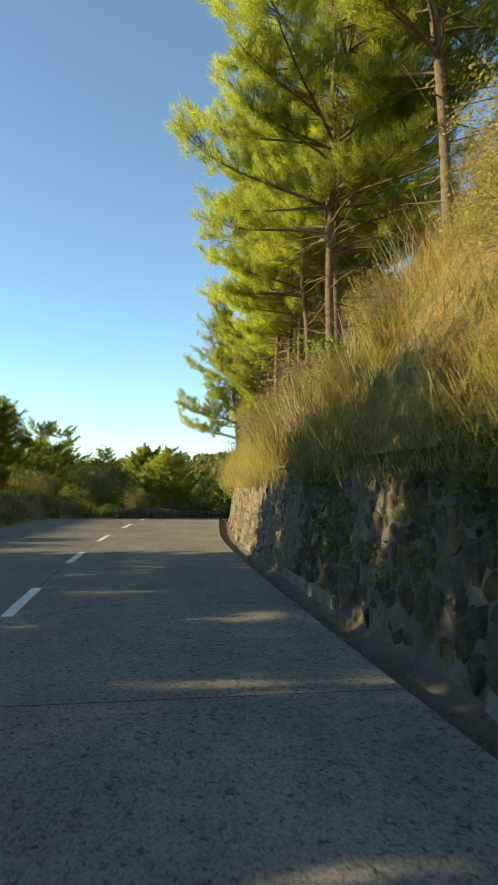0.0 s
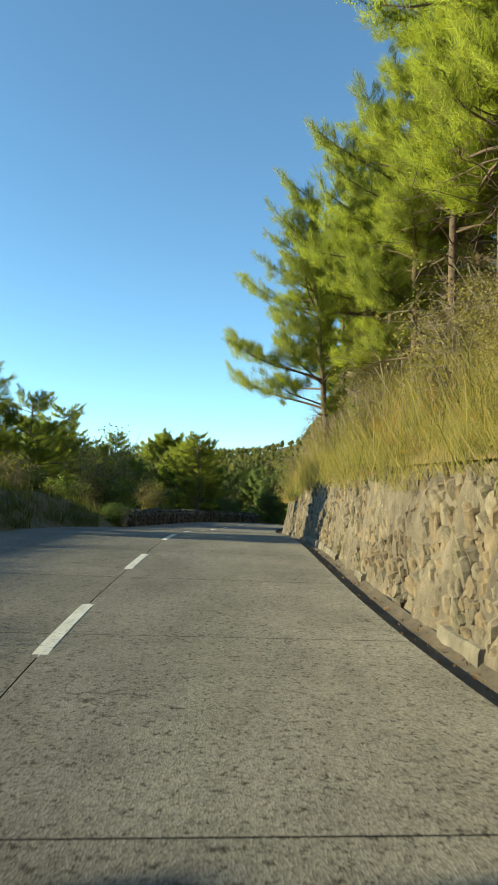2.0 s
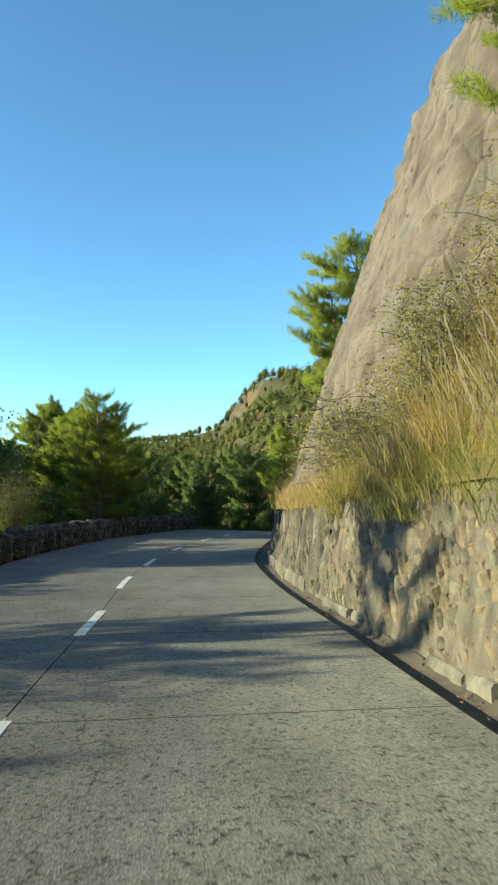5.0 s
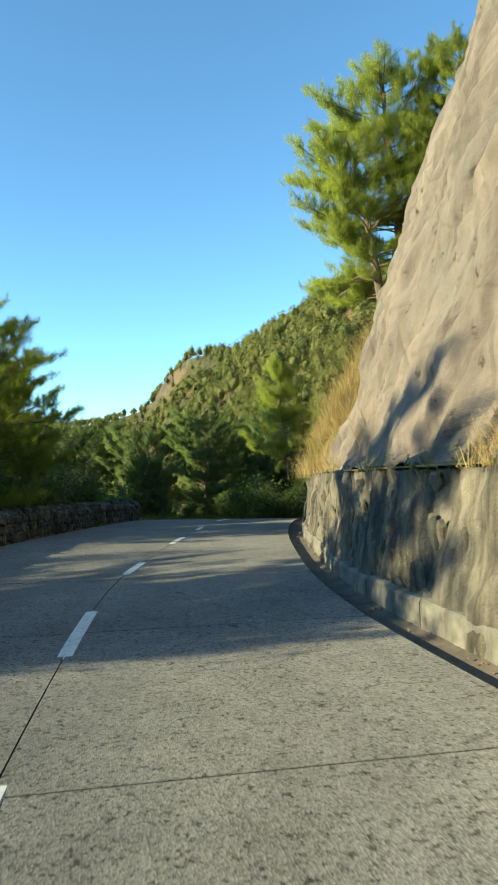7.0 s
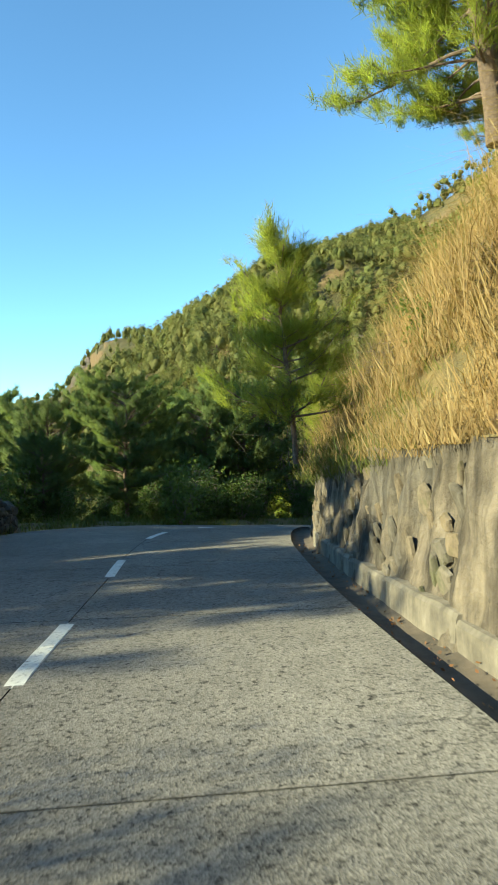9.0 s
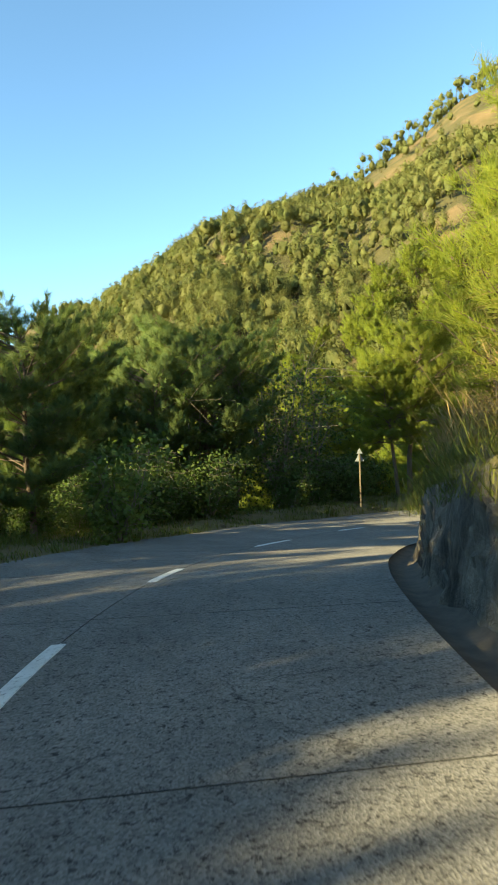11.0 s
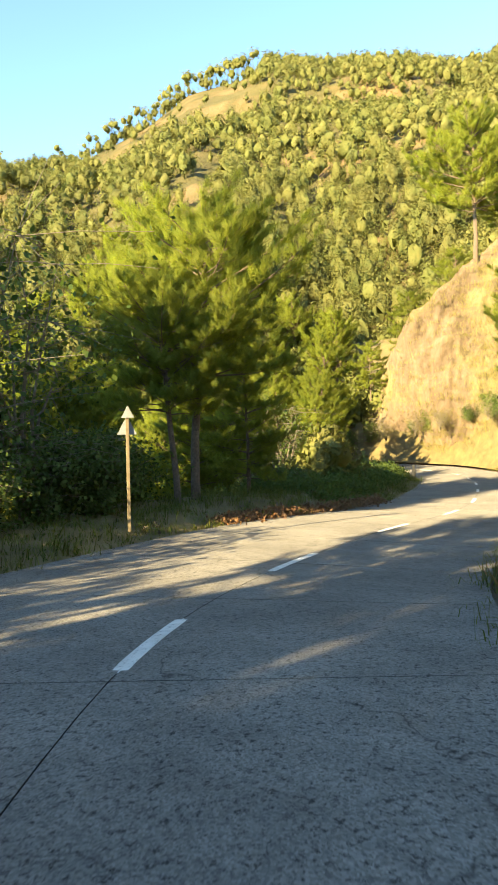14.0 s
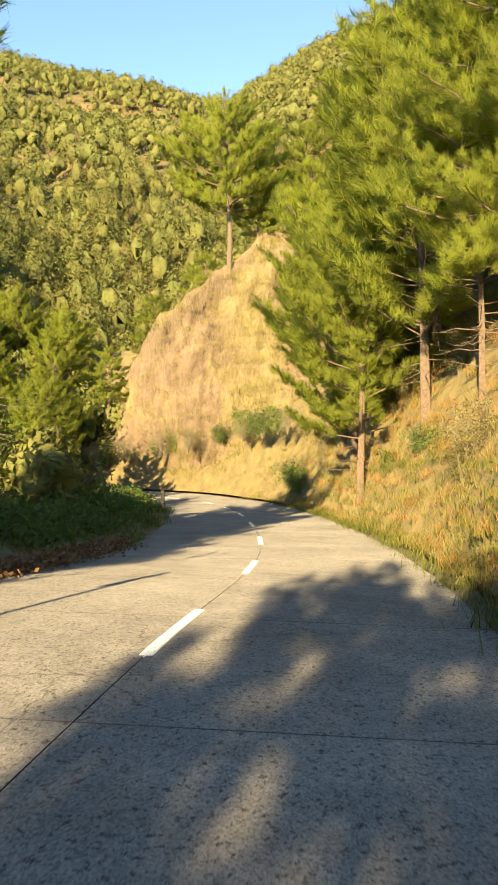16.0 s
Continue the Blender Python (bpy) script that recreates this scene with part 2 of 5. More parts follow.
# ---- building helpers ----
def mesh_of(name, v, f, *mats, smooth=False, which=None, normals=None):
    """A mesh from arrays: v (n, 3), f (m, 3 or 4). normals: soft shading normals, one for each vertex."""
    v, f = np.asarray(v, np.float32), np.asarray(f, np.int32)
    me = bpy.data.meshes.new(name)
    me.vertices.add(len(v))
    me.vertices.foreach_set("co", v.ravel())
    me.loops.add(f.size)
    me.loops.foreach_set("vertex_index", f.ravel())
    me.polygons.add(len(f))
    me.polygons.foreach_set("loop_start", np.arange(len(f), dtype=np.int32) * f.shape[1])
    me.polygons.foreach_set("use_smooth", np.full(len(f), smooth or normals is not None))
    if which is not None:
        me.polygons.foreach_set("material_index", np.asarray(which, np.int32))
    for m in mats:
        me.materials.append(m)
    me.update(calc_edges=True)
    if normals is not None:
        me.attributes.new("custom_normal", "FLOAT_VECTOR", "POINT").data.foreach_set("vector", np.asarray(normals, np.float32).ravel())
    return me


def unit(v):
    return v / (np.linalg.norm(v, axis=-1, keepdims=True) + 1e-9)


def outward(v, f, nrm):
    """The triangles, wound so that each looks along its normals."""
    g = np.cross(v[f[:, 1]] - v[f[:, 0]], v[f[:, 2]] - v[f[:, 0]])
    back = (g * nrm[f[:, 0]]).sum(1) < 0
    f = f.copy()
    f[back] = f[back][:, [0, 2, 1]]
    return f


def put(name, me, parent=None, label="", category="", group="", kind=""):
    ob = new(name, me)
    ob.parent = parent
    return tagged(ob, label, category, group, kind)


def join(*pieces):
    """(v, f) pieces as one (v, f)."""
    vs, fs, n = [], [], 0
    for v, f in pieces:
        vs.append(v), fs.append(np.asarray(f) + n)
        n += len(v)
    return np.vstack(vs), np.vstack(fs)


def grid_faces(nu, nv, wrap=False):
    """Quads of a grid of nu x nv points, the second index running fastest."""
    i, j = np.meshgrid(np.arange(nu - 1), np.arange(nv if wrap else nv - 1), indexing="ij")
    i, j = i.ravel(), j.ravel()
    k = (j + 1) % nv
    return np.stack([i * nv + j, (i + 1) * nv + j, (i + 1) * nv + k, i * nv + k], 1)


def facing(v, f, way):
    """The faces, turned so that most of them look along way."""
    a, b, c = v[f[:, 0]], v[f[:, 1]], v[f[:, 2]]
    return f if (np.cross(b - a, c - a) @ np.asarray(way, float)).sum() > 0 else f[:, ::-1]


def tube(points, radii, sides=6):
    p = np.asarray(points, float)
    d = np.gradient(p, axis=0)
    d /= np.linalg.norm(d, axis=1)[:, None] + 1e-9
    side = np.cross(d, [0.31, 0.17, 0.93] if abs(d[0, 2]) < 0.8 else [1.0, 0.2, 0.0])
    side /= np.linalg.norm(side, axis=1)[:, None] + 1e-9
    up = np.cross(side, d)
    a = np.linspace(0, 2 * np.pi, sides, endpoint=False)
    r = np.asarray(radii, float)[:, None, None]
    v = p[:, None, :] + r * (np.cos(a)[None, :, None] * side[:, None, :] + np.sin(a)[None, :, None] * up[:, None, :])
    return v.reshape(-1, 3), grid_faces(len(p), sides, True)[:, ::-1]


def fbm(x, y, seed=0.0, octaves=4):
    """Cheap smooth noise on arrays, about -1 to 1."""
    x, y = np.asarray(x, float), np.asarray(y, float)
    out, amp = np.zeros(np.broadcast(x, y).shape), 1.0
    rot = 0.6 + seed
    for k in range(octaves):
        c, s = np.cos(rot), np.sin(rot)
        u, w = c * x - s * y + seed * 7.3, s * x + c * y - seed * 3.1
        out = out + amp * np.sin(u + 1.7 * np.sin(w * 0.8 + k)) * np.cos(w * 1.1 + 1.3 * np.sin(u * 0.7 - k))
        x, y, amp, rot = x * 2.03, y * 2.03, amp * 0.5, rot + 1.1
    return out / 1.5


# ---- the line of the road ----
LINE = np.array([(2.9, -25), (0.2, -10), (-1.5, 0), (-2.75, 8), (-3.5, 13.6), (-4.25, 20.5), (-4.6, 27), (-4.85, 34), (-5.0, 40), (-4.95, 46), (-4.75, 52),
                 (-4.25, 58), (-3.4, 62.8), (-2.35, 67.5), (-1.0, 72.3), (0.7, 77.4), (3.2, 82.4), (6.2, 86.3), (8.1, 88.2), (12.0, 91.9), (17.2, 95.0),
                 (23.4, 97.1), (30, 99.0), (37, 101.6), (47, 106.5), (56, 111.8), (63.5, 117.8), (67.5, 125), (68, 134), (65, 144), (58, 156)], float)
HIGH = np.array([(-25, -0.2), (0, 0), (10, 0.1), (20, 0.13), (27, 0.22), (31, 0.27), (34, 0.21), (38, 0.04), (44, -0.3), (48, -0.53), (54, -0.76), (60, -0.92), (66, -1.05), (72, -1.32),
                 (77.4, -1.56), (80, -1.8), (82.6, -2.15), (86.2, -2.7), (88.1, -3.05), (91.2, -3.6), (92.7, -3.92), (95.3, -4.6), (97.1, -5.11), (97.8, -5.38), (99.1, -5.88), (99.8, -6.1), (101.6, -6.55),
                 (106.5, -7.4), (111.8, -8.2), (118, -8.9), (126, -9.2), (160, -9.6)], float)


def smooth_line(p, step=0.5):
    """Catmull-Rom through the points, then even steps along it."""
    q = np.vstack([2 * p[0] - p[1], p, 2 * p[-1] - p[-2]])
    t = np.linspace(0, 1, 20, endpoint=False)[:, None]
    out = []
    for a, b, c, d in zip(q, q[1:], q[2:], q[3:]):
        out.append(0.5 * (2 * b + (c - a) * t + (2 * a - 5 * b + 4 * c - d) * t**2 + (3 * b - a - 3 * c + d) * t**3))
    out = np.vstack(out + [p[-1:]])
    s = np.concatenate([[0], np.cumsum(np.linalg.norm(np.diff(out, axis=0), axis=1))])
    u = np.arange(0, s[-1], step)
    return u, np.stack([np.interp(u, s, out[:, 0]), np.interp(u, s, out[:, 1])], 1)


RS, RP = smooth_line(LINE)
for _ in range(6):
    RP[1:-1] = 0.25 * RP[:-2] + 0.5 * RP[1:-1] + 0.25 * RP[2:]
RD = np.gradient(RP, axis=0)
RD /= np.linalg.norm(RD, axis=1)[:, None]
RZ = np.interp(RP[:, 1], HIGH[:, 0], HIGH[:, 1])
for _ in range(12):
    RZ[1:-1] = 0.25 * RZ[:-2] + 0.5 * RZ[1:-1] + 0.25 * RZ[2:]


def along(y):
    """Way along the road where its middle line has this y."""
    return np.interp(y, RP[:, 1], RS)


def on(s, u, h=0.0):
    """World points at s along the road, u to the right of its middle, h above its surface."""
    s, u, h = np.broadcast_arrays(np.asarray(s, float), np.asarray(u, float), np.asarray(h, float))
    x, y, dx, dy, z = (np.interp(s, RS, a) for a in (RP[:, 0], RP[:, 1], RD[:, 0], RD[:, 1], RZ))
    n = np.hypot(dx, dy)
    return np.stack([x + u * dy / n, y - u * dx / n, z + h], -1)


def beside(x, y):
    """(s, u) of world points: how far along the road and how far right of its middle."""
    x, y = np.asarray(x, float).ravel(), np.asarray(y, float).ravel()
    s, u = np.empty(len(x)), np.empty(len(x))
    for a in range(0, len(x), 20000):
        d = (x[a:a + 20000, None] - RP[None, :, 0]) ** 2 + (y[a:a + 20000, None] - RP[None, :, 1]) ** 2
        j = d.argmin(1)
        rx, ry = x[a:a + 20000] - RP[j, 0], y[a:a + 20000] - RP[j, 1]
        s[a:a + 20000], u[a:a + 20000] = RS[j], np.sign(rx * RD[j, 1] - ry * RD[j, 0]) * np.sqrt(d[np.arange(len(j)), j])
    return s, u


S0, S_END = 0.0, RS[-1]


def tab(*rows):
    """A value along the road, given by the y of its middle line."""
    ss, vv = [along(y) for y, _ in rows], [v for _, v in rows]
    return lambda s: np.interp(s, ss, vv)


lane_r = tab((-25, 3.4), (44, 3.4), (56, 2.95), (74, 2.95), (82, 3.3), (90, 3.4), (97, 3.6), (160, 3.6))
lane_l = tab((-25, 4.3), (97, 4.4), (101, 3.7), (112, 3.6), (160, 3.6))
wall_h = tab((-25, 1.9), (46, 1.85), (52, 1.65), (70, 1.65), (74, 1.5), (80, 1.2), (88, 0.7), (92, 0.25), (160, 0.2))
rise = tab((-25, 1.8), (9, 1.8), (13.5, 1.3), (44, 1.3), (49, 1.6), (64, 1.6), (68, 2.0), (74, 1.5), (80, 1.1), (88, 1.0), (94, 1.9), (98, 2.4), (112, 2.4), (126, 1.2), (160, 0.9))
cap = tab((-25, 15), (9, 15), (14, 11), (40, 10), (50, 15), (64, 13), (72, 11), (92, 12), (160, 30))
setback = tab((44, 0), (48, 1.3), (66.0, 1.3), (68.4, 0))
left_bank = tab((-25, 1.3), (44, 1.35), (50, 0.5), (56, 0.1), (80, 0.1), (92, 0.15), (98, 0.55), (110, 0.8), (160, 0.2))


def right_height(s, u):
    """Ground above the road surface on the uphill side, u past the wall's face."""
    d = np.maximum(u - lane_r(s) - 0.75 - setback(s), 0)
    c = cap(s)
    foot = np.clip((u - lane_r(s)) / 0.75, 0, 1)
    return wall_h(s) * foot - 0.04 * (1 - foot) + c * (1 - np.exp(-rise(s) * d / c)) + 0.22 * fbm(s * 0.9, u * 1.1, 2.0) * np.minimum(d, 1)


def left_height(s, u):
    d = np.maximum(-u - lane_l(s), 0)
    b = left_bank(s)
    return b * np.clip((d - 0.3) / 1.6, 0, 1) ** 0.8 - 0.38 * np.maximum(d - 4.5, 0) - 0.05 + 0.1 * fbm(s * 0.8, u * 0.9, 5.0) * np.minimum(d, 1)


def land(x, y):
    """Height of the near land at world points."""
    x, y = np.asarray(x, float), np.asarray(y, float)
    s, u = beside(x, y)
    z = np.interp(s, RS, RZ)
    h = np.where(u > 0, right_height(s, u), left_height(s, u))
    h = np.where((u < lane_r(s) + 0.3) & (u > -lane_l(s)), -0.05, h)
    return (z + np.maximum(h, -22 + 2 * fbm(x.ravel() * 0.05, y.ravel() * 0.05, 1.0))).reshape(x.shape)


def ground_at(x, y):
    """Height of whatever land lies highest at one place: the near land or the foot of the hills."""
    z = float(land(np.array([x]), np.array([y]))[0])
    dx, dy = x - MID[0], y - MID[1]
    return max(z, float(hill_height(np.array([math.degrees(math.atan2(dy, dx))]), np.array([math.hypot(dx, dy)]))[0])) if math.hypot(dx, dy) > 62 and y > 95 else z


# ---- ground, hills ----
def ground_sheet():
    ax = np.concatenate([[-4000, -1500, -700, -400, -250], np.arange(-160, -40, 6), np.arange(-40, 110, 1.5), np.arange(110, 210, 6), [260, 400, 700, 1500, 4000]])
    ay = np.concatenate([[-4000, -1500, -700, -400, -200], np.arange(-100, -30, 5), np.arange(-30, 165, 1.5), np.arange(165, 280, 6), [350, 500, 900, 1800, 4500]])
    x, y = np.meshgrid(ax, ay, indexing="ij")
    z = land(np.clip(x, -300, 300), np.clip(y, -300, 400))
    s, u = (a.reshape(x.shape) for a in beside(x, y))
    z = np.where(u > 0, np.where(u < 26, np.minimum(z - 3.0, np.interp(s, RS, RZ) + 0.25 * u - 3.5), z - 3), np.where(u > -24, z - 0.7, z))
    far = np.clip((np.hypot(x - 6, y - 82) - 75) / 20, 0, 1) * (y > 130)
    z = z * (1 - far) + np.minimum(z, -24) * far
    v = np.stack([x, y, z], -1).reshape(-1, 3)
    put("ground", mesh_of("ground", v, grid_faces(len(ax), len(ay)), M_EARTH, smooth=True), kind="structure", label="uneven valley ground with dry grass and soil")


SKY_AZ = np.array([-60, -20, 5, 14, 20, 24, 26.5, 29, 34, 39, 42.5, 44, 49, 52.4, 56, 58, 63.3, 70, 75, 78, 80, 83.4, 85.5, 87.4, 91, 110, 200], float)
SKY_EL = np.array([20, 26, 27.9, 27.4, 25.9, 23.9, 22.6, 22.8, 23.7, 23.8, 24.4, 23.7, 22.6, 20.4, 18.6, 17.6, 16.6, 14.9, 12.2, 10.9, 9.4, 9.1, 7.3, 4.6, 3.4, 2.0, 1.5], float)
FAR_AZ = np.array([-60, 0, 12, 24, 44, 52, 58, 64, 70, 77, 82, 86, 92, 110, 200], float)
FAR_D = np.array([260, 300, 330, 370, 400, 410, 400, 330, 280, 290, 420, 560, 650, 700, 900], float)
MID = np.array([6.0, 82.0])


def hill_height(az, r):
    """Height of the far hills at azimuth az (degrees) and distance r from MID."""
    d = np.interp(az, FAR_AZ, FAR_D)
    top = -1.0 + d * np.tan(np.radians(np.interp(az, SKY_AZ, SKY_EL)))
    r0 = np.interp(az, [-60, 10, 40, 52, 200], [70, 92, 100, 62, 90])
    z0 = np.interp(az, [-60, 10, 40, 52, 70, 200], [5, 2, -8, -14, -16, -40])
    t = np.clip((r - r0) / (d - r0), 0, 1.6)
    body = z0 + (top - z0) * np.where(t < 1, np.maximum(t, 0) ** 0.92, 1 - 0.5 * (t - 1))
    a = np.radians(az)
    x, y = r * np.cos(a), r * np.sin(a)
    rough = fbm(x * 0.022, y * 0.022, 3.0) * 11 + fbm(x * 0.09, y * 0.09, 4.0) * 2.5
    return body + rough * np.clip(t * 3, 0, 1) * np.clip((1 - t) * 4, 0.12, 1) * np.clip((top - z0) / 90, 0.2, 1)


def hills():
    az = np.arange(-60, 200.1, 1.0)
    q = np.concatenate([[-0.25, -0.1], np.linspace(0, 1, 54), [1.1, 1.3, 1.6]])
    A, Q = np.meshgrid(az, q, indexing="ij")
    d = np.interp(A, FAR_AZ, FAR_D)
    r0 = np.interp(A, [-60, 10, 40, 52, 200], [70, 92, 100, 62, 90])
    R = r0 + Q * (d - r0)
    z = hill_height(A, R) - np.where(Q < 0, 25 * -Q / 0.25, 0)
    a = np.radians(A)
    v = np.stack([MID[0] + R * np.cos(a), MID[1] + R * np.sin(a), z], -1).reshape(-1, 3)
    put("backdrop_hills", mesh_of("hills", v, facing(v, grid_faces(len(az), len(q)), (0, 0, 1)), M_HILL, smooth=True), kind="structure", label="steep wooded mountain slopes with dry golden clearings")


def strip(name, label, mat, s, us, height, deep=None):
    """A surface along the road: s along it, us(s) rows of offsets, height(s, u)."""
    S = np.repeat(s[:, None], len(us(s[0])), 1)
    U = np.array([us(k) for k in s])
    v = on(S, U, height(S, U))
    return put(name, mesh_of(name, v.reshape(-1, 3), facing(v.reshape(-1, 3), grid_faces(len(s), v.shape[1]), (0, 0, 1)), mat, smooth=True), kind="structure", label=label)


ground_sheet()
hills()
steps = np.concatenate([[0.0], 0.25 * 1.13 ** np.arange(30)]).cumsum()
BANK_U = steps[steps < 22]


def bank_u(s):
    foot = [0.74, 0.745, 0.748] if s < along(89) else [0.49, 0.52, 0.58]
    return lane_r(s) + np.concatenate([foot, 0.75 + BANK_U * np.interp(s, [along(60), along(84), along(112)], [1, 0.75, 1])])


sb = np.arange(along(-20), along(150), 0.5)
strip("hillside", "steep grassy hillside of brown soil above the road", M_SOIL, sb, bank_u, right_height)
strip("verge", "grassy verge falling away to the valley", M_SOIL, sb, lambda s: -lane_l(s) + 0.02 - BANK_U * 1.6, left_height)


# ---- the road ----
def road():
    s = np.arange(S0, S_END, 0.75)
    base = strip("road", "grey concrete two-lane mountain road with open joints", M_JOINT, s, lambda k: np.linspace(-lane_l(k), lane_r(k) + 0.05, 7), lambda S, U: -0.013 + 0 * S)
    return base


def slab(s0, s1, ua, ub, parent, name="slab"):
    s = np.concatenate([[s0], np.linspace(s0, s1, max(2, int((s1 - s0) / 0.75) + 1)), [s1]])
    k = np.linspace(0, 1, 4)
    k = np.concatenate([[0], k, [1]])
    S = np.repeat(s[:, None], 6, 1)
    U = ua(s)[:, None] * (1 - k) + ub(s)[:, None] * k
    H = np.zeros_like(S)
    H[0], H[-1], H[:, 0], H[:, -1] = -0.03, -0.03, -0.03, -0.03
    skirt = np.zeros((len(s) - 1, 5), int)
    skirt[0], skirt[-1], skirt[:, 0], skirt[:, -1] = 1, 1, 1, 1
    v = on(S, U, H)
    mid = v.reshape(-1, 3).mean(0)
    ob = put(name, mesh_of(name, v.reshape(-1, 3) - mid, facing(v.reshape(-1, 3), grid_faces(len(s), 6), (0, 0, 1)), M_ROAD, M_JOINT, which=skirt.ravel()), parent)
    ob.location = mid
    return ob


seam = tab((46, 0), (51, -0.15), (60, -0.13), (64, 0.06), (67, 0.14), (70, 0.11), (73, -0.08), (76, -0.12), (80, 0))


def dash(s0, s1, parent):
    s = np.linspace(s0, s1, 8)
    S, U = np.meshgrid(s, [-0.075, -0.065, 0.065, 0.075], indexing="ij")
    U = U + seam(S)
    H = np.full(S.shape, 0.006)
    H[0], H[-1], H[:, 0], H[:, -1] = -0.002, -0.002, -0.002, -0.002
    v = on(S, U, H).reshape(-1, 3)
    put("lane_marking", mesh_of("lane_marking", v, facing(v, grid_faces(8, 4), (0, 0, 1)), M_PAINT), parent, "worn white painted dash")


ROAD = road()
DASHES = [(8.0, 10.4), (13.7, 16.3), (19.5, 22.1), (25.2, 27.7), (31.0, 34.1), (37.6, 40.3), (43.9, 46.5), (49.6, 52.2), (54.8, 57.2), (60.3, 62.0), (65.4, 67.4),
          (70.3, 72.3), (75.9, 77.9), (81.1, 82.7), (86.3, 88.2), (91.2, 92.6), (94.85, 95.75), (96.9, 97.4), (97.15, 97.75)]
for a, b in DASHES[:16]:
    dash(along(a), along(b), ROAD)
d0 = along(92.6)
for k in range(9):
    dash(d0 + 4.15 + 6.95 * k, d0 + 6.95 + 6.95 * k, ROAD)
for k in (-3.0, 2.6):
    dash(along(2.0) + k * 2 - 2.7, along(2.0) + k * 2, ROAD)

# gutter along the foot of the wall
sg = np.arange(along(-15), along(124), 0.5)
GUT = np.array([0.05, 0.09, 0.26, 0.44, 0.5])
strip("gutter", "dark dirty concrete gutter at the foot of the wall", M_GUTTER, sg, lambda k: lane_r(k) + GUT, lambda S, U: np.interp(U - lane_r(S), GUT, [-0.02, -0.07, -0.11, -0.08, -0.02]) + 0.012 * fbm(S * 3, U * 9, 1.0))


# ---- retaining wall ----
def face_u(s, h):
    return lane_r(s) + 0.52 + 0.16 * h


def wall_body(name, label, ya, yb, mat, rough, inset):
    s = np.arange(along(ya), along(yb), 0.14)
    k = np.linspace(0, 1, 24)
    S = np.repeat(s[:, None], len(k), 1)
    H = -0.12 + k[None, :] * (wall_h(s)[:, None] + 0.12) * (1 + 0.035 * fbm(S * 0.9, 0 * S, 7.0))
    U = face_u(S, H) + inset - rough * fbm(S * 1.6, H * 1.5, 3.3) - 0.6 * rough * fbm(S * 5 + 0.8 * H, H * 1.6, 6.1) - 0.4 * rough * np.abs(fbm(S * 9 - H, H * 4, 2.1))
    v = on(S, U, H)
    back = on(S[:, -1:], U[:, -1:] + np.array([0.15, 0.5, 1.2])[None, :], H[:, -1:] + np.array([0.02, 0.02, -0.3])[None, :])
    v = np.concatenate([v, back], 1)
    return put(name, mesh_of(name, v.reshape(-1, 3), facing(v.reshape(-1, 3), grid_faces(len(s), v.shape[1]), (-1, 0.2, 0.3)), mat, smooth=rough > 0.03), kind="structure", label=label)


WALL = wall_body("wall_east", "retaining wall of rough grey and tan fieldstones in mortar", -14, 47.6, M_MORTAR, 0.06, 0.02)
WALL_2 = wall_body("wall_bend", "rough mortar-faced stone retaining wall with dark streaks", 47.3, 91, M_RENDER, 0.1, 0.02)


# ---- needles, blades and leaves ----
def needles(p, d, n, length, width, rng, spread=0.55):
    """Tufts of n needles at points p that point along d."""
    k = len(p)
    q = np.repeat(p, n, 0) + rng.normal(0, 0.035, (k * n, 3))
    e = np.repeat(d, n, 0) + rng.normal(0, spread, (k * n, 3))
    e /= np.linalg.norm(e, axis=1)[:, None]
    w = np.cross(e, rng.normal(0, 1, (k * n, 3)))
    w /= np.linalg.norm(w, axis=1)[:, None]
    q = q - np.repeat(d, n, 0) * rng.uniform(-0.06, 0.2, (k * n, 1))
    ln = length * rng.uniform(0.7, 1.2, (k * n, 1))
    v = np.stack([q - w * width / 2, q + w * width / 2, q + e * ln], 1).reshape(-1, 3)
    mid = np.array([p[:, 0].mean(), p[:, 1].mean(), 0.0])
    away = unit((p - mid) * [1, 1, 0]) + unit(d) * 0.9 + rng.normal(0, 0.3, p.shape)
    nrm = unit(np.repeat(unit(away), n * 3, 0) + 0.5 * np.repeat(e, 3, 0))
    f = np.arange(len(v)).reshape(-1, 3)
    return v, outward(v, f, nrm), nrm


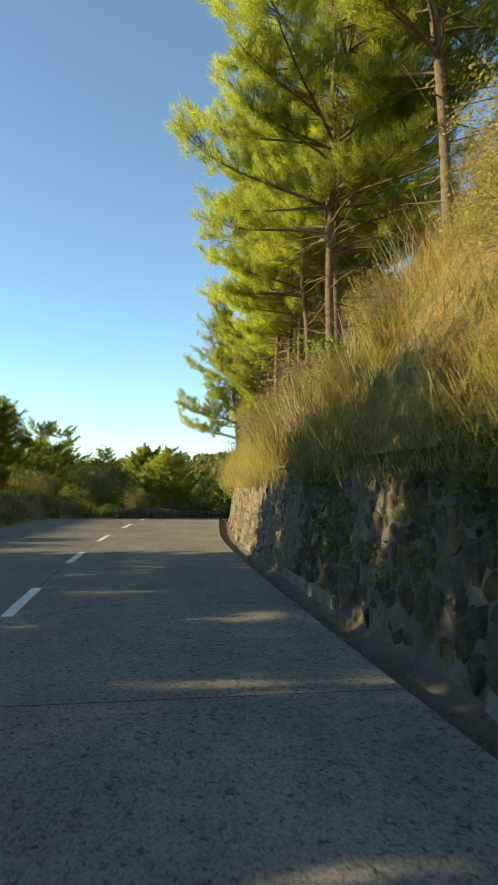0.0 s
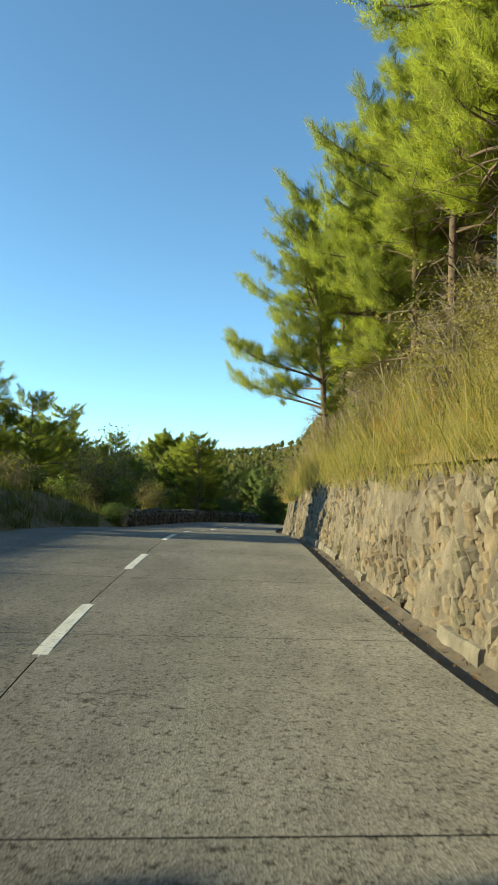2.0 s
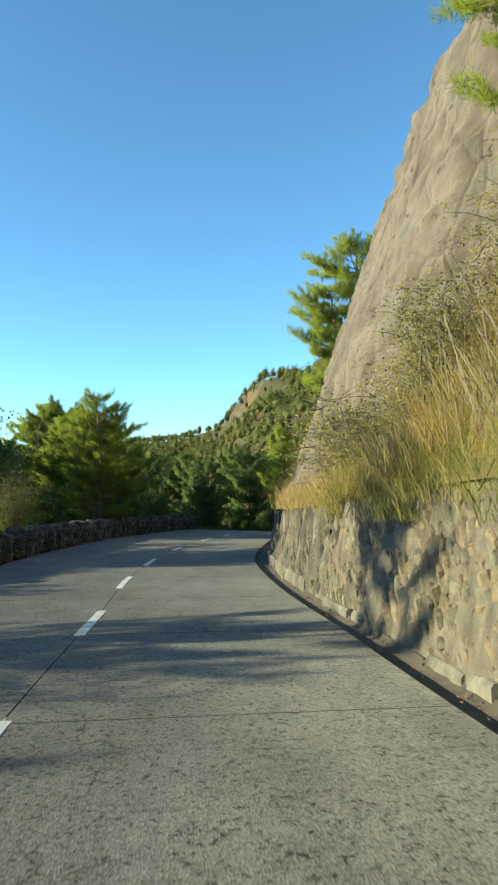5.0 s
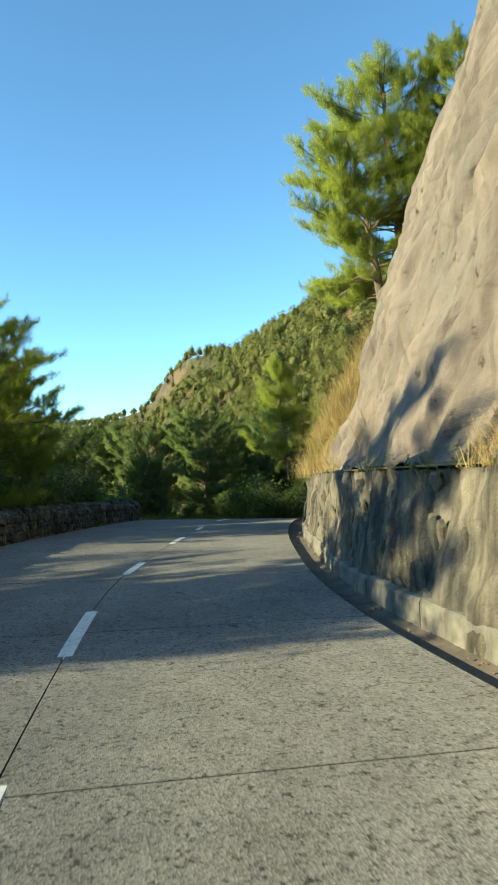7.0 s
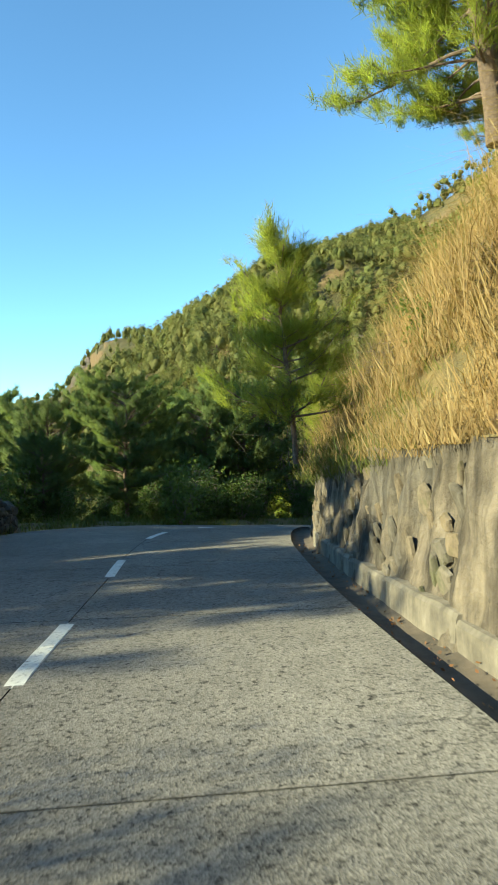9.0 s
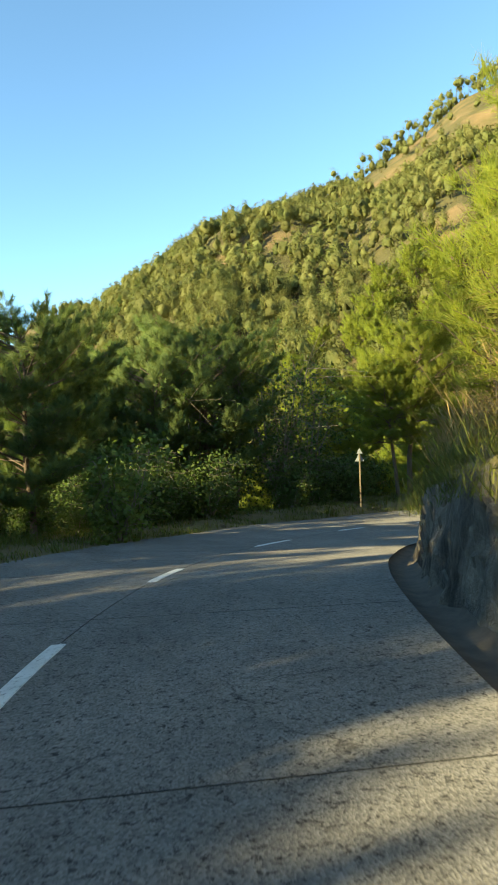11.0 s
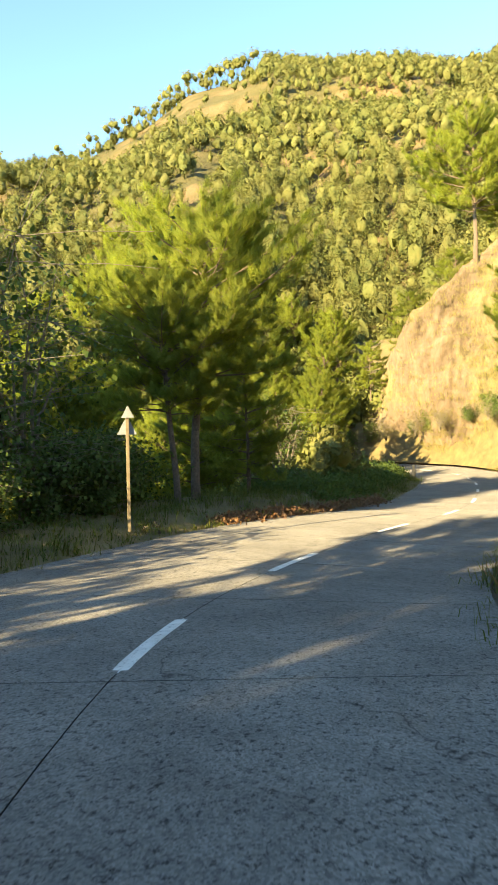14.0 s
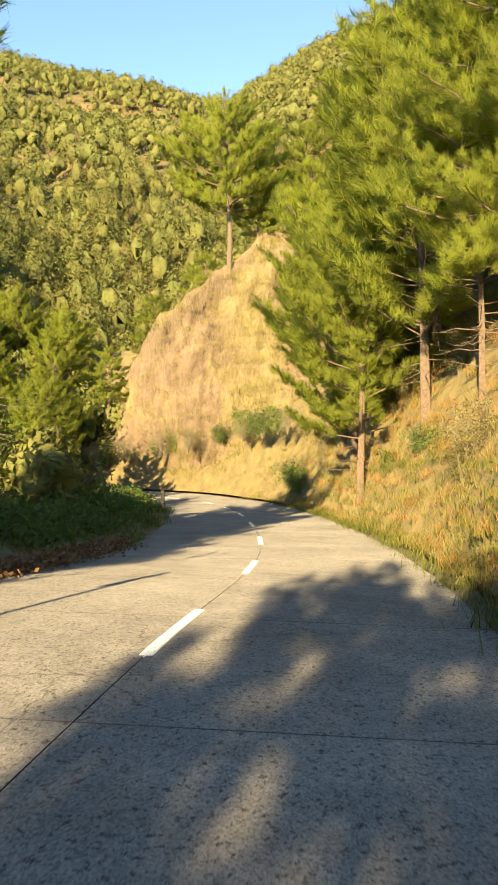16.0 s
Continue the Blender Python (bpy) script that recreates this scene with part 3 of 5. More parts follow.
def blades(p, n, height, width, rng, lean=0.35, spread=0.22, way=None, face=(0, 0, 1)):
    """Clumps of n arching grass blades at points p. face: the way the slope looks."""
    k = len(p) * n
    q = np.repeat(p, n, 0) + np.column_stack([rng.normal(0, spread, (k, 2)), np.full(k, -0.05)])
    a = rng.uniform(0, 2 * np.pi, k)
    out = np.column_stack([np.cos(a), np.sin(a), np.zeros(k)])
    b = lean * rng.uniform(0.1, 2.0, (k, 1)) * np.repeat(rng.uniform(0.5, 1.6, (len(p), 1)), n, 0)
    hh = height * rng.uniform(0.35, 1.2, (k, 1)) * np.repeat(rng.uniform(0.4, 1.35, (len(p), 1)), n, 0)
    tilt = out * b + np.repeat(np.column_stack([rng.normal(0, 0.4, (len(p), 2)), np.zeros(len(p))]), n, 0) + (0 if way is None else np.asarray(way)[None, :] * rng.uniform(0.2, 1.0, (k, 1)))
    tilt = tilt * np.minimum(1, 1.15 / (np.linalg.norm(tilt, axis=1)[:, None] + 1e-6))
    mid = q + hh * (np.array([0, 0, 0.55]) + tilt * 0.3)
    tip = q + hh * (np.array([0, 0, 0.95]) + tilt * 1.05 - np.array([0, 0, 0.42]) * (tilt**2).sum(1)[:, None].clip(0, 2.5))
    turn = a + rng.normal(0, 0.7, k)
    w = np.column_stack([-np.sin(turn), np.cos(turn), np.zeros(k)]) * width * rng.uniform(0.6, 1.5, (k, 1))
    v = np.stack([q - w, q + w, mid - w * 0.75, mid + w * 0.75, tip], 1).reshape(-1, 3)
    f = ((np.arange(k) * 5)[:, None, None] + np.array([[0, 1, 3], [0, 3, 2], [2, 3, 4]])[None]).reshape(-1, 3)
    nrm = np.repeat(unit(np.asarray(face, float)[None, :] + 0.45 * out + rng.normal(0, 0.35, (k, 3))), 5, 0)
    return v, outward(v, f, nrm), nrm


def leaves(p, n, size, rng, spread=0.18):
    """n leaves round every point of p: folded diamonds."""
    k = len(p) * n
    q = np.repeat(p, n, 0) + rng.normal(0, spread, (k, 3))
    e = rng.normal(0, 1, (k, 3)) + np.array([0, 0, 0.2])
    e /= np.linalg.norm(e, axis=1)[:, None]
    w = np.cross(e, rng.normal(0, 1, (k, 3)))
    w /= np.linalg.norm(w, axis=1)[:, None]
    ln = size * rng.uniform(0.6, 1.3, (k, 1))
    v = np.stack([q, q + e * ln * 0.5 + w * ln * 0.33, q + e * ln, q + e * ln * 0.5 - w * ln * 0.33], 1).reshape(-1, 3)
    f = ((np.arange(k) * 4)[:, None, None] + np.array([[0, 1, 2], [0, 2, 3]])[None]).reshape(-1, 3)
    mid = p.mean(0) * [1, 1, 0.5]
    nrm = np.repeat(unit(unit(q - mid) + [0, 0, 0.35] + rng.normal(0, 0.4, (k, 3))), 4, 0)
    return v, outward(v, f, nrm), nrm


# ---- trees ----
def pine_parts(seed, height, start, spread, whorls, per, shape, n=40, length=0.21, width=0.011, girth=0.16, lean=(0, 0), droop=0.18, fill=1.0, side=None, dead=0):
    """Wood (quads) and needles (triangles) of a long-needled pine. shape: cone, round or flat."""
    rng = np.random.default_rng(seed)
    zz = np.linspace(0, 1, 12)
    wob = np.cumsum(rng.normal(0, 0.012 * height, (12, 2)), 0) * zz[:, None]
    axis = np.column_stack([lean[0] * zz**1.3 + wob[:, 0], lean[1] * zz**1.3 + wob[:, 1], zz * height - 0.5 * (1 - zz)])
    wood = [tube(axis, girth * (1 - 0.9 * zz) ** 0.9 + 0.012, 8)]
    tp, td = [], []
    for i in range(whorls * per):
        g = (i / per + rng.uniform(-0.6, 0.9)) / whorls
        g = min(max(g, 0.0), 0.99)
        h = start + (1 - start) * g * 0.97
        base = np.array([np.interp(h, zz, axis[:, c]) for c in range(3)])
        prof = {"cone": 1.0 - 0.78 * g, "round": np.sin(np.pi * (0.22 + 0.72 * g)) ** 0.7, "flat": 0.45 + 0.55 * np.sin(np.pi * (0.15 + 0.62 * g))}[shape]
        if rng.random() > fill:
            continue
        a = 2.399 * i + rng.normal(0, 0.5)
        ln = spread * prof * rng.uniform(0.5, 1.15)
        if side is not None:
            ln *= 0.62 + 0.5 * math.cos(a - side)
        if ln < 0.25:
            continue
        t = np.linspace(0, 1, 6)
        up = rng.uniform(0.0, 0.45) + 0.45 * g
        out = np.array([math.cos(a), math.sin(a), 0])
        cross = np.array([-out[1], out[0], 0])
        path = base + ln * (t[:, None] * out + (up * t - droop * 2 * t**2 + 0.3 * t**3.5)[:, None] * [0, 0, 1] + (rng.normal(0, 0.16) * t**2)[:, None] * cross)
        r0 = 0.01 + 0.009 * ln
        wood.append(tube(path, r0 * (1 - 0.85 * t) + 0.003, 5))
        m = int(max(3, ln * 3.3))
        for q in np.linspace(0.35, 1.0, m):
            p = np.array([np.interp(q, t, path[:, c]) for c in range(3)])
            for sgn in ((-1, 1) if q < 0.97 else (0,)):
                sub = ln * 0.32 * (1.2 - q) + 0.2
                w = out * 0.7 + cross * sgn * rng.uniform(0.4, 1.3) + np.array([0, 0, rng.uniform(0.0, 0.8)])
                w /= np.linalg.norm(w)
                e = p + w * sub * rng.uniform(0.6, 1.3)
                if ln > 0.8:
                    wood.append(tube([p, (p + e) / 2 + [0, 0, 0.02], e], [0.008, 0.006, 0.004], 3))
                for j in range(4):
                    tp.append(e - w * 0.1 * j + rng.normal(0, 0.035, 3))
                    td.append(w * 0.7 + np.array([0, 0, 0.65]) + rng.normal(0, 0.2, 3))
    for i in range(dead):
        h = rng.uniform(0.12, start + 0.2)
        base = np.array([np.interp(h, zz, axis[:, c]) for c in range(3)])
        a, ln = rng.uniform(0, 6.283), spread * rng.uniform(0.2, 0.6)
        t = np.linspace(0, 1, 5)[:, None]
        path = base + np.array([math.cos(a), math.sin(a), rng.uniform(-0.35, 0.3)]) * ln * t + rng.normal(0, 0.05, (5, 3)) * t
        wood.append(tube(path, 0.015 * (1.15 - t[:, 0]), 4))
        for j in (2, 3, 4):
            e = path[j] + rng.normal(0, 0.2, 3) * ln
            wood.append(tube([path[j], (path[j] + e) / 2 - [0, 0, 0.03], e], [0.007, 0.005, 0.003], 3))
    for _ in range(6):
        tp.append(axis[-1] + rng.normal(0, 0.08, 3)), td.append(np.array([0, 0, 1.0]) + rng.normal(0, 0.3, 3))
    tp, td = np.array(tp), np.array(td)
    td /= np.linalg.norm(td, axis=1)[:, None]
    return join(*wood), needles(tp, td, n, length, width, rng)


def make_tree(name, wood, crown, bark, leaf, label, category, group=""):
    root = new(name)
    tagged(root, label, category, group)
    put("trunk", mesh_of("trunk", *wood, bark, smooth=True), root)
    put("crown", mesh_of("crown", crown[0], crown[1], leaf, normals=crown[2]), root)
    return root


def stand(proto, x, y, z=None, turn=0.0, size=1.0, label="", first=[]):
    """Sets a copy of a tree (the first time the tree itself) on the land at (x, y)."""
    if z is None:
        z = ground_at(x, y)
    m = pose(x, y, z - 0.1, 0, 0, turn) @ Matrix.Diagonal((size, size, size, 1))
    if proto.name not in first:
        first.append(proto.name)
        proto.matrix_basis = m
        ob = proto
    else:
        ob = copy_thing(proto, Matrix.Identity(4))
        ob.matrix_basis = m
    if label:
        ob["label"] = label
    return ob


PINE_TALL = make_tree("pine_tree", *pine_parts(11, 10.5, 0.34, 3.3, 14, 4, "round", lean=(-0.5, 0.2), fill=0.9, girth=0.095, dead=22), M_BARK, M_NEEDLE, "tall long-needled pine with bare lower trunk on the bank", "tree", "pines above the wall")
PINE_FULL = make_tree("pine_tree", *pine_parts(23, 8.0, 0.16, 2.7, 15, 5, "round", lean=(-0.3, 0.1), fill=0.95, girth=0.12, dead=12), M_BARK, M_NEEDLE, "bushy sunlit pine growing on the grassy bank", "tree", "pines above the wall")
PINE_SLIM = make_tree("pine_tree", *pine_parts(29, 8.6, 0.32, 2.4, 13, 4, "round", lean=(0.3, -0.2), fill=0.9, girth=0.08, dead=26), M_BARK, M_NEEDLE, "slender pine with dead lower twigs on the bank", "tree", "pines above the wall")
PINE_LEAN = make_tree("pine_tree", *pine_parts(37, 8.6, 0.24, 3.3, 17, 4, "cone", lean=(-0.5, 0.0), fill=0.95, side=math.pi, droop=0.12, girth=0.1, dead=6, width=0.009), M_BARK, M_NEEDLE, "leaning pine with long branches reaching over the road", "tree", "pines above the wall")
PINE_OLD = make_tree("pine_tree", *pine_parts(43, 5.0, 0.1, 2.5, 10, 6, "round", lean=(-0.6, 0.2), fill=0.95, droop=0.22, girth=0.14), M_BARK, M_NEEDLE, "windswept pine with an open crown above the rock", "tree", "pines above the wall")
PINE_BIG = make_tree("pine_tree", *pine_parts(71, 11.0, 0.26, 4.0, 12, 6, "round", n=22, length=0.36, width=0.024, girth=0.17, lean=(0.3, 0.2), droop=0.03, fill=0.88, dead=14), M_BARK, M_NEEDLE, "big sunlit pine with a rounded clumpy crown", "tree", "valley pines")
PINE_YOUNG = make_tree("pine_tree", *pine_parts(41, 4.0, 0.14, 1.6, 11, 5, "cone", n=26, girth=0.045, lean=(-0.15, 0), droop=0.05, fill=0.8), M_BARK, M_NEEDLE, "young conical pine with bright green needles", "tree", "young pines")
PINE_BROAD = make_tree("pine_tree", *pine_parts(53, 10.0, 0.16, 3.4, 17, 6, "round", n=22, length=0.34, width=0.028, girth=0.18, droop=0.12), M_BARK, M_NEEDLE, "broad mature pine standing in the valley", "tree", "valley pines")
PINE_FORK = make_tree("pine_tree", *pine_parts(59, 10.0, 0.42, 3.7, 11, 6, "round", n=26, length=0.3, width=0.019, girth=0.17, lean=(0.4, -0.3), droop=0.1), M_BARK, M_NEEDLE, "pine with a dark bare trunk and an open layered crown", "tree", "valley pines")
PINE_DARK = make_tree("pine_tree", *pine_parts(67, 10.0, 0.2, 4.0, 15, 6, "flat", n=18, length=0.34, width=0.028, girth=0.18, droop=0.12), M_BARK, M_NEEDLE_DK, "dark spreading pine with layered flat crown", "tree", "valley pines")

# pines above the wall
for p, x, y, z, turn, size in [
    (PINE_TALL, 1.7, 14.2, None, 0, 1.0), (PINE_SLIM, 1.9, 14.9, None, 140, 1.25), (PINE_SLIM, 3.4, 11.6, None, 250, 1.2),
    (PINE_TALL, 1.5, 20.0, None, 20, 0.8), (PINE_SLIM, 0.9, 23.2, None, 110, 1.05), (PINE_SLIM, 1.6, 18.2, None, 200, 1.0), (PINE_TALL, 3.2, 18.0, None, 80, 0.95),
    (PINE_SLIM, 1.2, 21.6, None, 10, 1.0), (PINE_SLIM, 2.2, 24.4, None, 300, 1.1), (PINE_TALL, 3.4, 22.0, None, 60, 0.95), (PINE_SLIM, 1.0, 26.2, None, 120, 1.05), (PINE_TALL, 2.8, 27.5, None, 300, 0.9),
    (PINE_FULL, 0.9, 28.6, None, 250, 0.8), (PINE_SLIM, 0.6, 30.8, None, 40, 0.95), (PINE_SLIM, 2.4, 29.4, None, 90, 1.15), (PINE_SLIM, 1.7, 32.4, None, 160, 0.8), (PINE_SLIM, 1.4, 36.2, None, 210, 1.0), (PINE_FULL, 4.0, 31.0, None, 10, 1.1),
    (PINE_LEAN, -0.45, 34.6, 2.4, 0, 1.0), (PINE_FULL, 1.8, 37.5, None, 300, 1.0), (PINE_TALL, 0.6, 40.3, None, 190, 0.78), (PINE_TALL, 3.6, 39.5, None, 40, 1.0), (PINE_FULL, 2.0, 42.0, None, 100, 0.9),
    (PINE_FULL, 4.2, 46.0, None, 90, 0.8), (PINE_TALL, 7.0, 49.0, None, 250, 0.8),
    (PINE_OLD, 4.9, 69.9, 6.0, 10, 1.1), (PINE_OLD, 6.4, 71.6, 8.0, 60, 1.25), (PINE_FULL, 7.4, 69.0, 8.5, 60, 0.75), (PINE_FULL, 9.5, 66.0, None, 70, 0.8), (PINE_FULL, 10.0, 74.0, None, 120, 0.8),
    (PINE_YOUNG, 1.9, 71.6, 0.75, 0, 0.9), (PINE_YOUNG, 4.6, 76.0, None, 90, 0.7),
]:
    stand(p, x, y, z, turn, size)

# pines and dark trees on the valley side, some added only to cast shade
for p, x, y, z, turn, size in [
    # The three near y 56 are added to shade the bend wall and road.
    (PINE_BROAD, -9.2, 76.6, -3.2, 40, 0.85), (PINE_SLIM, -18.5, 56.5, -3.4, 10, 1.05), (PINE_TALL, -19.5, 68.3, -3.5, 130, 0.9), (PINE_SLIM, -20.5, 55.4, -3.5, 50, 1.4), (PINE_TALL, -17.0, 57.2, -3.5, 220, 1.0), (PINE_FULL, -7.6, 69.9, None, 0, 0.86), (PINE_SLIM, -20.5, 70.0, -3.4, 300, 1.05), (PINE_SLIM, -21.0, 66.0, -3.0, 80, 1.1), (PINE_SLIM, -15.0, 69.0, -3.6, 190, 0.95), (PINE_BROAD, -14.5, 76.0, None, 70, 0.7), (PINE_BROAD, -19.5, 72.5, -3.0, 150, 0.85), (PINE_DARK, -15.0, 95.0, None, 30, 1.0),
    (PINE_BROAD, -24.0, 64.0, None, 210, 0.9), (PINE_DARK, -21.0, 73.0, None, 100, 0.75), (PINE_BROAD, -27.0, 84.0, None, 310, 1.3),
    (PINE_DARK, -27.0, 53.0, None, 200, 0.75), (PINE_BROAD, -26.0, 36.0, None, 20, 0.9),
    # This row is out of view, added to shade the near road and wall.
    (PINE_BROAD, -13.2, -2.5, None, 15, 0.64), (PINE_BROAD, -13.6, 3.6, None, 200, 0.66), (PINE_DARK, -13.8, 8.8, None, 95, 0.64), (PINE_BROAD, -14.0, 13.2, None, 250, 0.56), (PINE_BROAD, -12.0, 1.0, None, 45, 0.62), (PINE_DARK, -12.5, 6.0, None, 10, 0.62), (PINE_BROAD, -12.0, 10.4, None, 80, 0.56), (PINE_DARK, -13.0, -6.0, None, 230, 0.60),
    # The first four are added to put shade across the road.
    (PINE_BROAD, -13.0, 31.6, None, 70, 0.5), (PINE_BROAD, -12.5, 33.6, None, 160, 0.44), (PINE_SLIM, -9.5, 83.4, None, 160, 0.7), (PINE_BROAD, -11.0, 87.4, None, 160, 1.0), (PINE_BROAD, -12.6, 84.2, -3.0, 60, 0.95), (PINE_SLIM, -16.0, 75.0, -2.2, 60, 0.95), (PINE_TALL, -21.0, 77.5, -1.5, 150, 0.95), (PINE_SLIM, -17.2, 41.6, None, 260, 0.95), (PINE_BROAD, -20.0, 57.0, None, 110, 0.62),
    (PINE_DARK, 1.9, 92.0, None, 60, 0.6), (PINE_DARK, -1.8, 88.6, None, 160, 0.3), (PINE_DARK, 11.0, 103.0, None, 60, 0.82), (PINE_DARK, -6.5, 106.0, None, 260, 1.1), (PINE_DARK, 8.4, 102.8, None, 10, 0.76), (PINE_DARK, 9.2, 110.0, None, 10, 1.0), (PINE_DARK, 4.2, 102.4, None, 110, 0.75), (PINE_DARK, -1.0, 102.0, None, 210, 0.85),
    (PINE_FORK, 23.4, 104.6, None, 0, 0.95), (PINE_FORK, 22.4, 104.3, None, 200, 0.72), (PINE_FULL, 27.3, 106.0, None, 30, 0.65),
]:
    stand(p, x, y, z, turn, size)

# more woods down in the valley
def valley_woods():
    rng = np.random.default_rng(15)
    n = 460
    x, y = rng.uniform(-120, -26, n), rng.uniform(20, 190, n)
    z = land(x, y)
    protos = [crown_shape(rng, 18, 420, k, 0.024) for k in (0.24, 0.28, 0.32)]
    wood_stuff("valley_woods", plant(protos, x, y, z, rng.uniform(7, 12, n), rng), "pine woods filling the valley below the road")


# trees scattered on the valley floor beyond the bend
vr = random.Random(21)
for k in range(170):
    x, y = vr.uniform(14, 92), vr.uniform(112, 178)
    s_, u_ = beside(np.array([x]), np.array([y]))
    if abs(u_[0]) < 8 or u_[0] > 0 and y < 140 or math.hypot(x - 30, y - 108) < 7 or y < 94 + 0.77 * (x - 17.5):
        continue
    stand([PINE_BIG, PINE_BROAD, PINE_FULL][k % 3], x, y, None, vr.uniform(0, 360), vr.uniform(0.6, 1.0))

# taller pines at the foot of the slope beside the cliff
for x, y, turn, size in [(44.0, 127.0, 20, 0.9), (53.0, 123.5, 90, 0.6), (58.0, 127.0, 160, 0.7), (58.0, 133.0, 230, 0.8), (38.0, 124.0, 300, 0.9), (65.0, 134.0, 40, 0.8), (71.5, 137.5, 110, 0.8), (64.0, 140.0, 200, 0.9), (70.0, 145.0, 10, 1.0), (76.0, 141.0, 80, 0.9)]:
    stand(PINE_BIG, x, y, None, turn, size)

# pines on the uphill bank of the far reach
for p, x, y, z, turn, size in [
    (PINE_BIG, 46.6, 101.0, None, 0, 0.95), (PINE_BIG, 43.5, 97.8, None, 90, 1.1), (PINE_BIG, 50.5, 102.4, None, 180, 1.05), (PINE_BIG, 39.5, 93.4, None, 30, 1.15), (PINE_BIG, 47.5, 98.0, None, 10, 1.25),
    (PINE_BIG, 54.5, 104.0, None, 220, 1.1), (PINE_TALL, 37.6, 94.6, None, 100, 0.95), (PINE_BIG, 52.0, 99.0, None, 300, 1.3), (PINE_TALL, 36.6, 93.4, None, 70, 1.05), (PINE_SLIM, 38.6, 95.4, None, 200, 1.15), (PINE_BIG, 58.0, 104.0, None, 300, 1.3),
    (PINE_BIG, 63.0, 106.0, None, 30, 1.2), (PINE_BIG, 45.0, 93.5, None, 30, 1.4), (PINE_BIG, 54.0, 95.0, None, 200, 1.5), (PINE_BIG, 60.0, 99.0, None, 120, 1.5), (PINE_BIG, 42.0, 88.0, None, 250, 1.4),
]:
    stand(p, x, y, z, turn, size)


# ---- woods on the hills ----
OCTA = np.array([(1, 0, 0), (-1, 0, 0), (0, 1, 0), (0, -1, 0), (0, 0, 0.8), (0, 0, -0.8)], float)
OCTA_F = np.array([(0, 2, 4), (2, 1, 4), (1, 3, 4), (3, 0, 4), (2, 0, 5), (1, 2, 5), (3, 1, 5), (0, 3, 5)])


def finer(v, f):
    """Every triangle cut in four, the points set on a ball."""
    out, k = [], {tuple(p): i for i, p in enumerate(v)}
    v = list(map(tuple, v))

    def mid(a, b):
        m = np.array(v[a]) + np.array(v[b])
        m = tuple(m / np.linalg.norm(m) * [1, 1, 0.85])
        if m not in k:
            k[m] = len(v)
            v.append(m)
        return k[m]
    for a, b, c in f:
        ab, bc, ca = mid(a, b), mid(b, c), mid(c, a)
        out += [(a, ab, ca), (ab, b, bc), (ca, bc, c), (ab, bc, ca)]
    return np.array(v), np.array(out)


BALL = finer(OCTA, OCTA_F)


def crown_shape(rng, lumps, loose, slim, big=0.03):
    """A crown of height 1 as (points, triangles, normals): tufts gathered in clumps round a ragged core."""
    t = (np.arange(lumps) + rng.random(lumps)) / lumps
    a = 2.4 * np.arange(lumps) + rng.normal(0, 0.5, lumps)
    low = rng.uniform(0.06, 0.16)
    wide = slim * np.sin(np.pi * (0.28 + 0.68 * t))
    rad = wide * rng.uniform(0.6, 0.95, lumps)
    c = np.column_stack([np.cos(a) * rad, np.sin(a) * rad, low + 0.08 + (0.82 - low) * t])
    ball = rng.uniform(0.07, 0.12, lumps) * (1.2 - 0.4 * t)
    ball_v, ball_f = BALL
    core = ball_v * [slim * 0.54, slim * 0.54, 0.38 * (0.96 - low)] * rng.uniform(0.7, 1.25, (len(ball_v), 1)) + [0, 0, 0.48 * (0.96 + low)]
    w = np.arange(loose) % lumps
    d = rng.normal(0, 1, (loose, 3)) + [0, 0, 0.25]
    d /= np.linalg.norm(d, axis=1)[:, None]
    q = c[w] + d * ball[w, None] * rng.uniform(0.7, 1.5, (loose, 1))
    e = rng.normal(0, 1, (loose, 3, 3))
    e -= 0.75 * (e * d[:, None, :]).sum(2)[..., None] * d[:, None, :]
    e = e / np.linalg.norm(e, axis=2)[..., None]
    tri = q[:, None, :] + e * big * rng.uniform(0.6, 1.4, (loose, 1, 1))
    stem = np.array([[0.014, 0, 0], [-0.014, 0.008, 0], [0, 0, 0.8], [0, 0.014, 0], [0, -0.014, 0], [0, 0, 0.8]])
    v, f = join((core, ball_f), (tri.reshape(-1, 3), np.arange(loose * 3).reshape(-1, 3)), (stem, np.arange(6).reshape(2, 3)))
    near = np.linalg.norm(v[:, None, :] - c[None], axis=2).argmin(1)
    nrm = unit(unit(v - c[near]) + 1.5 * unit((v - [0, 0, 0.45]) * [1, 1, 0.6]) + rng.normal(0, 0.25, v.shape))
    return v, outward(v, f, nrm), nrm


def plant(protos, x, y, z, size, rng):
    """Copies of the crown shapes in one mesh."""
    turn, which, vs, fs, ns, n = rng.uniform(0, 6.283, len(x)), rng.integers(0, len(protos), len(x)), [], [], [], 0
    for k, (p, f, nr) in enumerate(protos):
        i = np.flatnonzero(which == k)
        c, s = np.cos(turn[i])[:, None], np.sin(turn[i])[:, None]
        p = p[None]
        v = np.stack([(p[..., 0] * c - p[..., 1] * s) * size[i, None] + x[i, None], (p[..., 0] * s + p[..., 1] * c) * size[i, None] + y[i, None], p[..., 2] * size[i, None] + z[i, None] - 0.3], -1)
        vs.append(v.reshape(-1, 3))
        ns.append(np.stack([nr[None, :, 0] * c - nr[None, :, 1] * s, nr[None, :, 0] * s + nr[None, :, 1] * c, nr[None, :, 2] + 0 * c], -1).reshape(-1, 3))
        fs.append((f[None] + (n + np.arange(len(i)) * p.shape[1])[:, None, None]).reshape(-1, 3))
        n += v.shape[0] * v.shape[1]
    return np.vstack(vs), np.vstack(fs), np.vstack(ns)


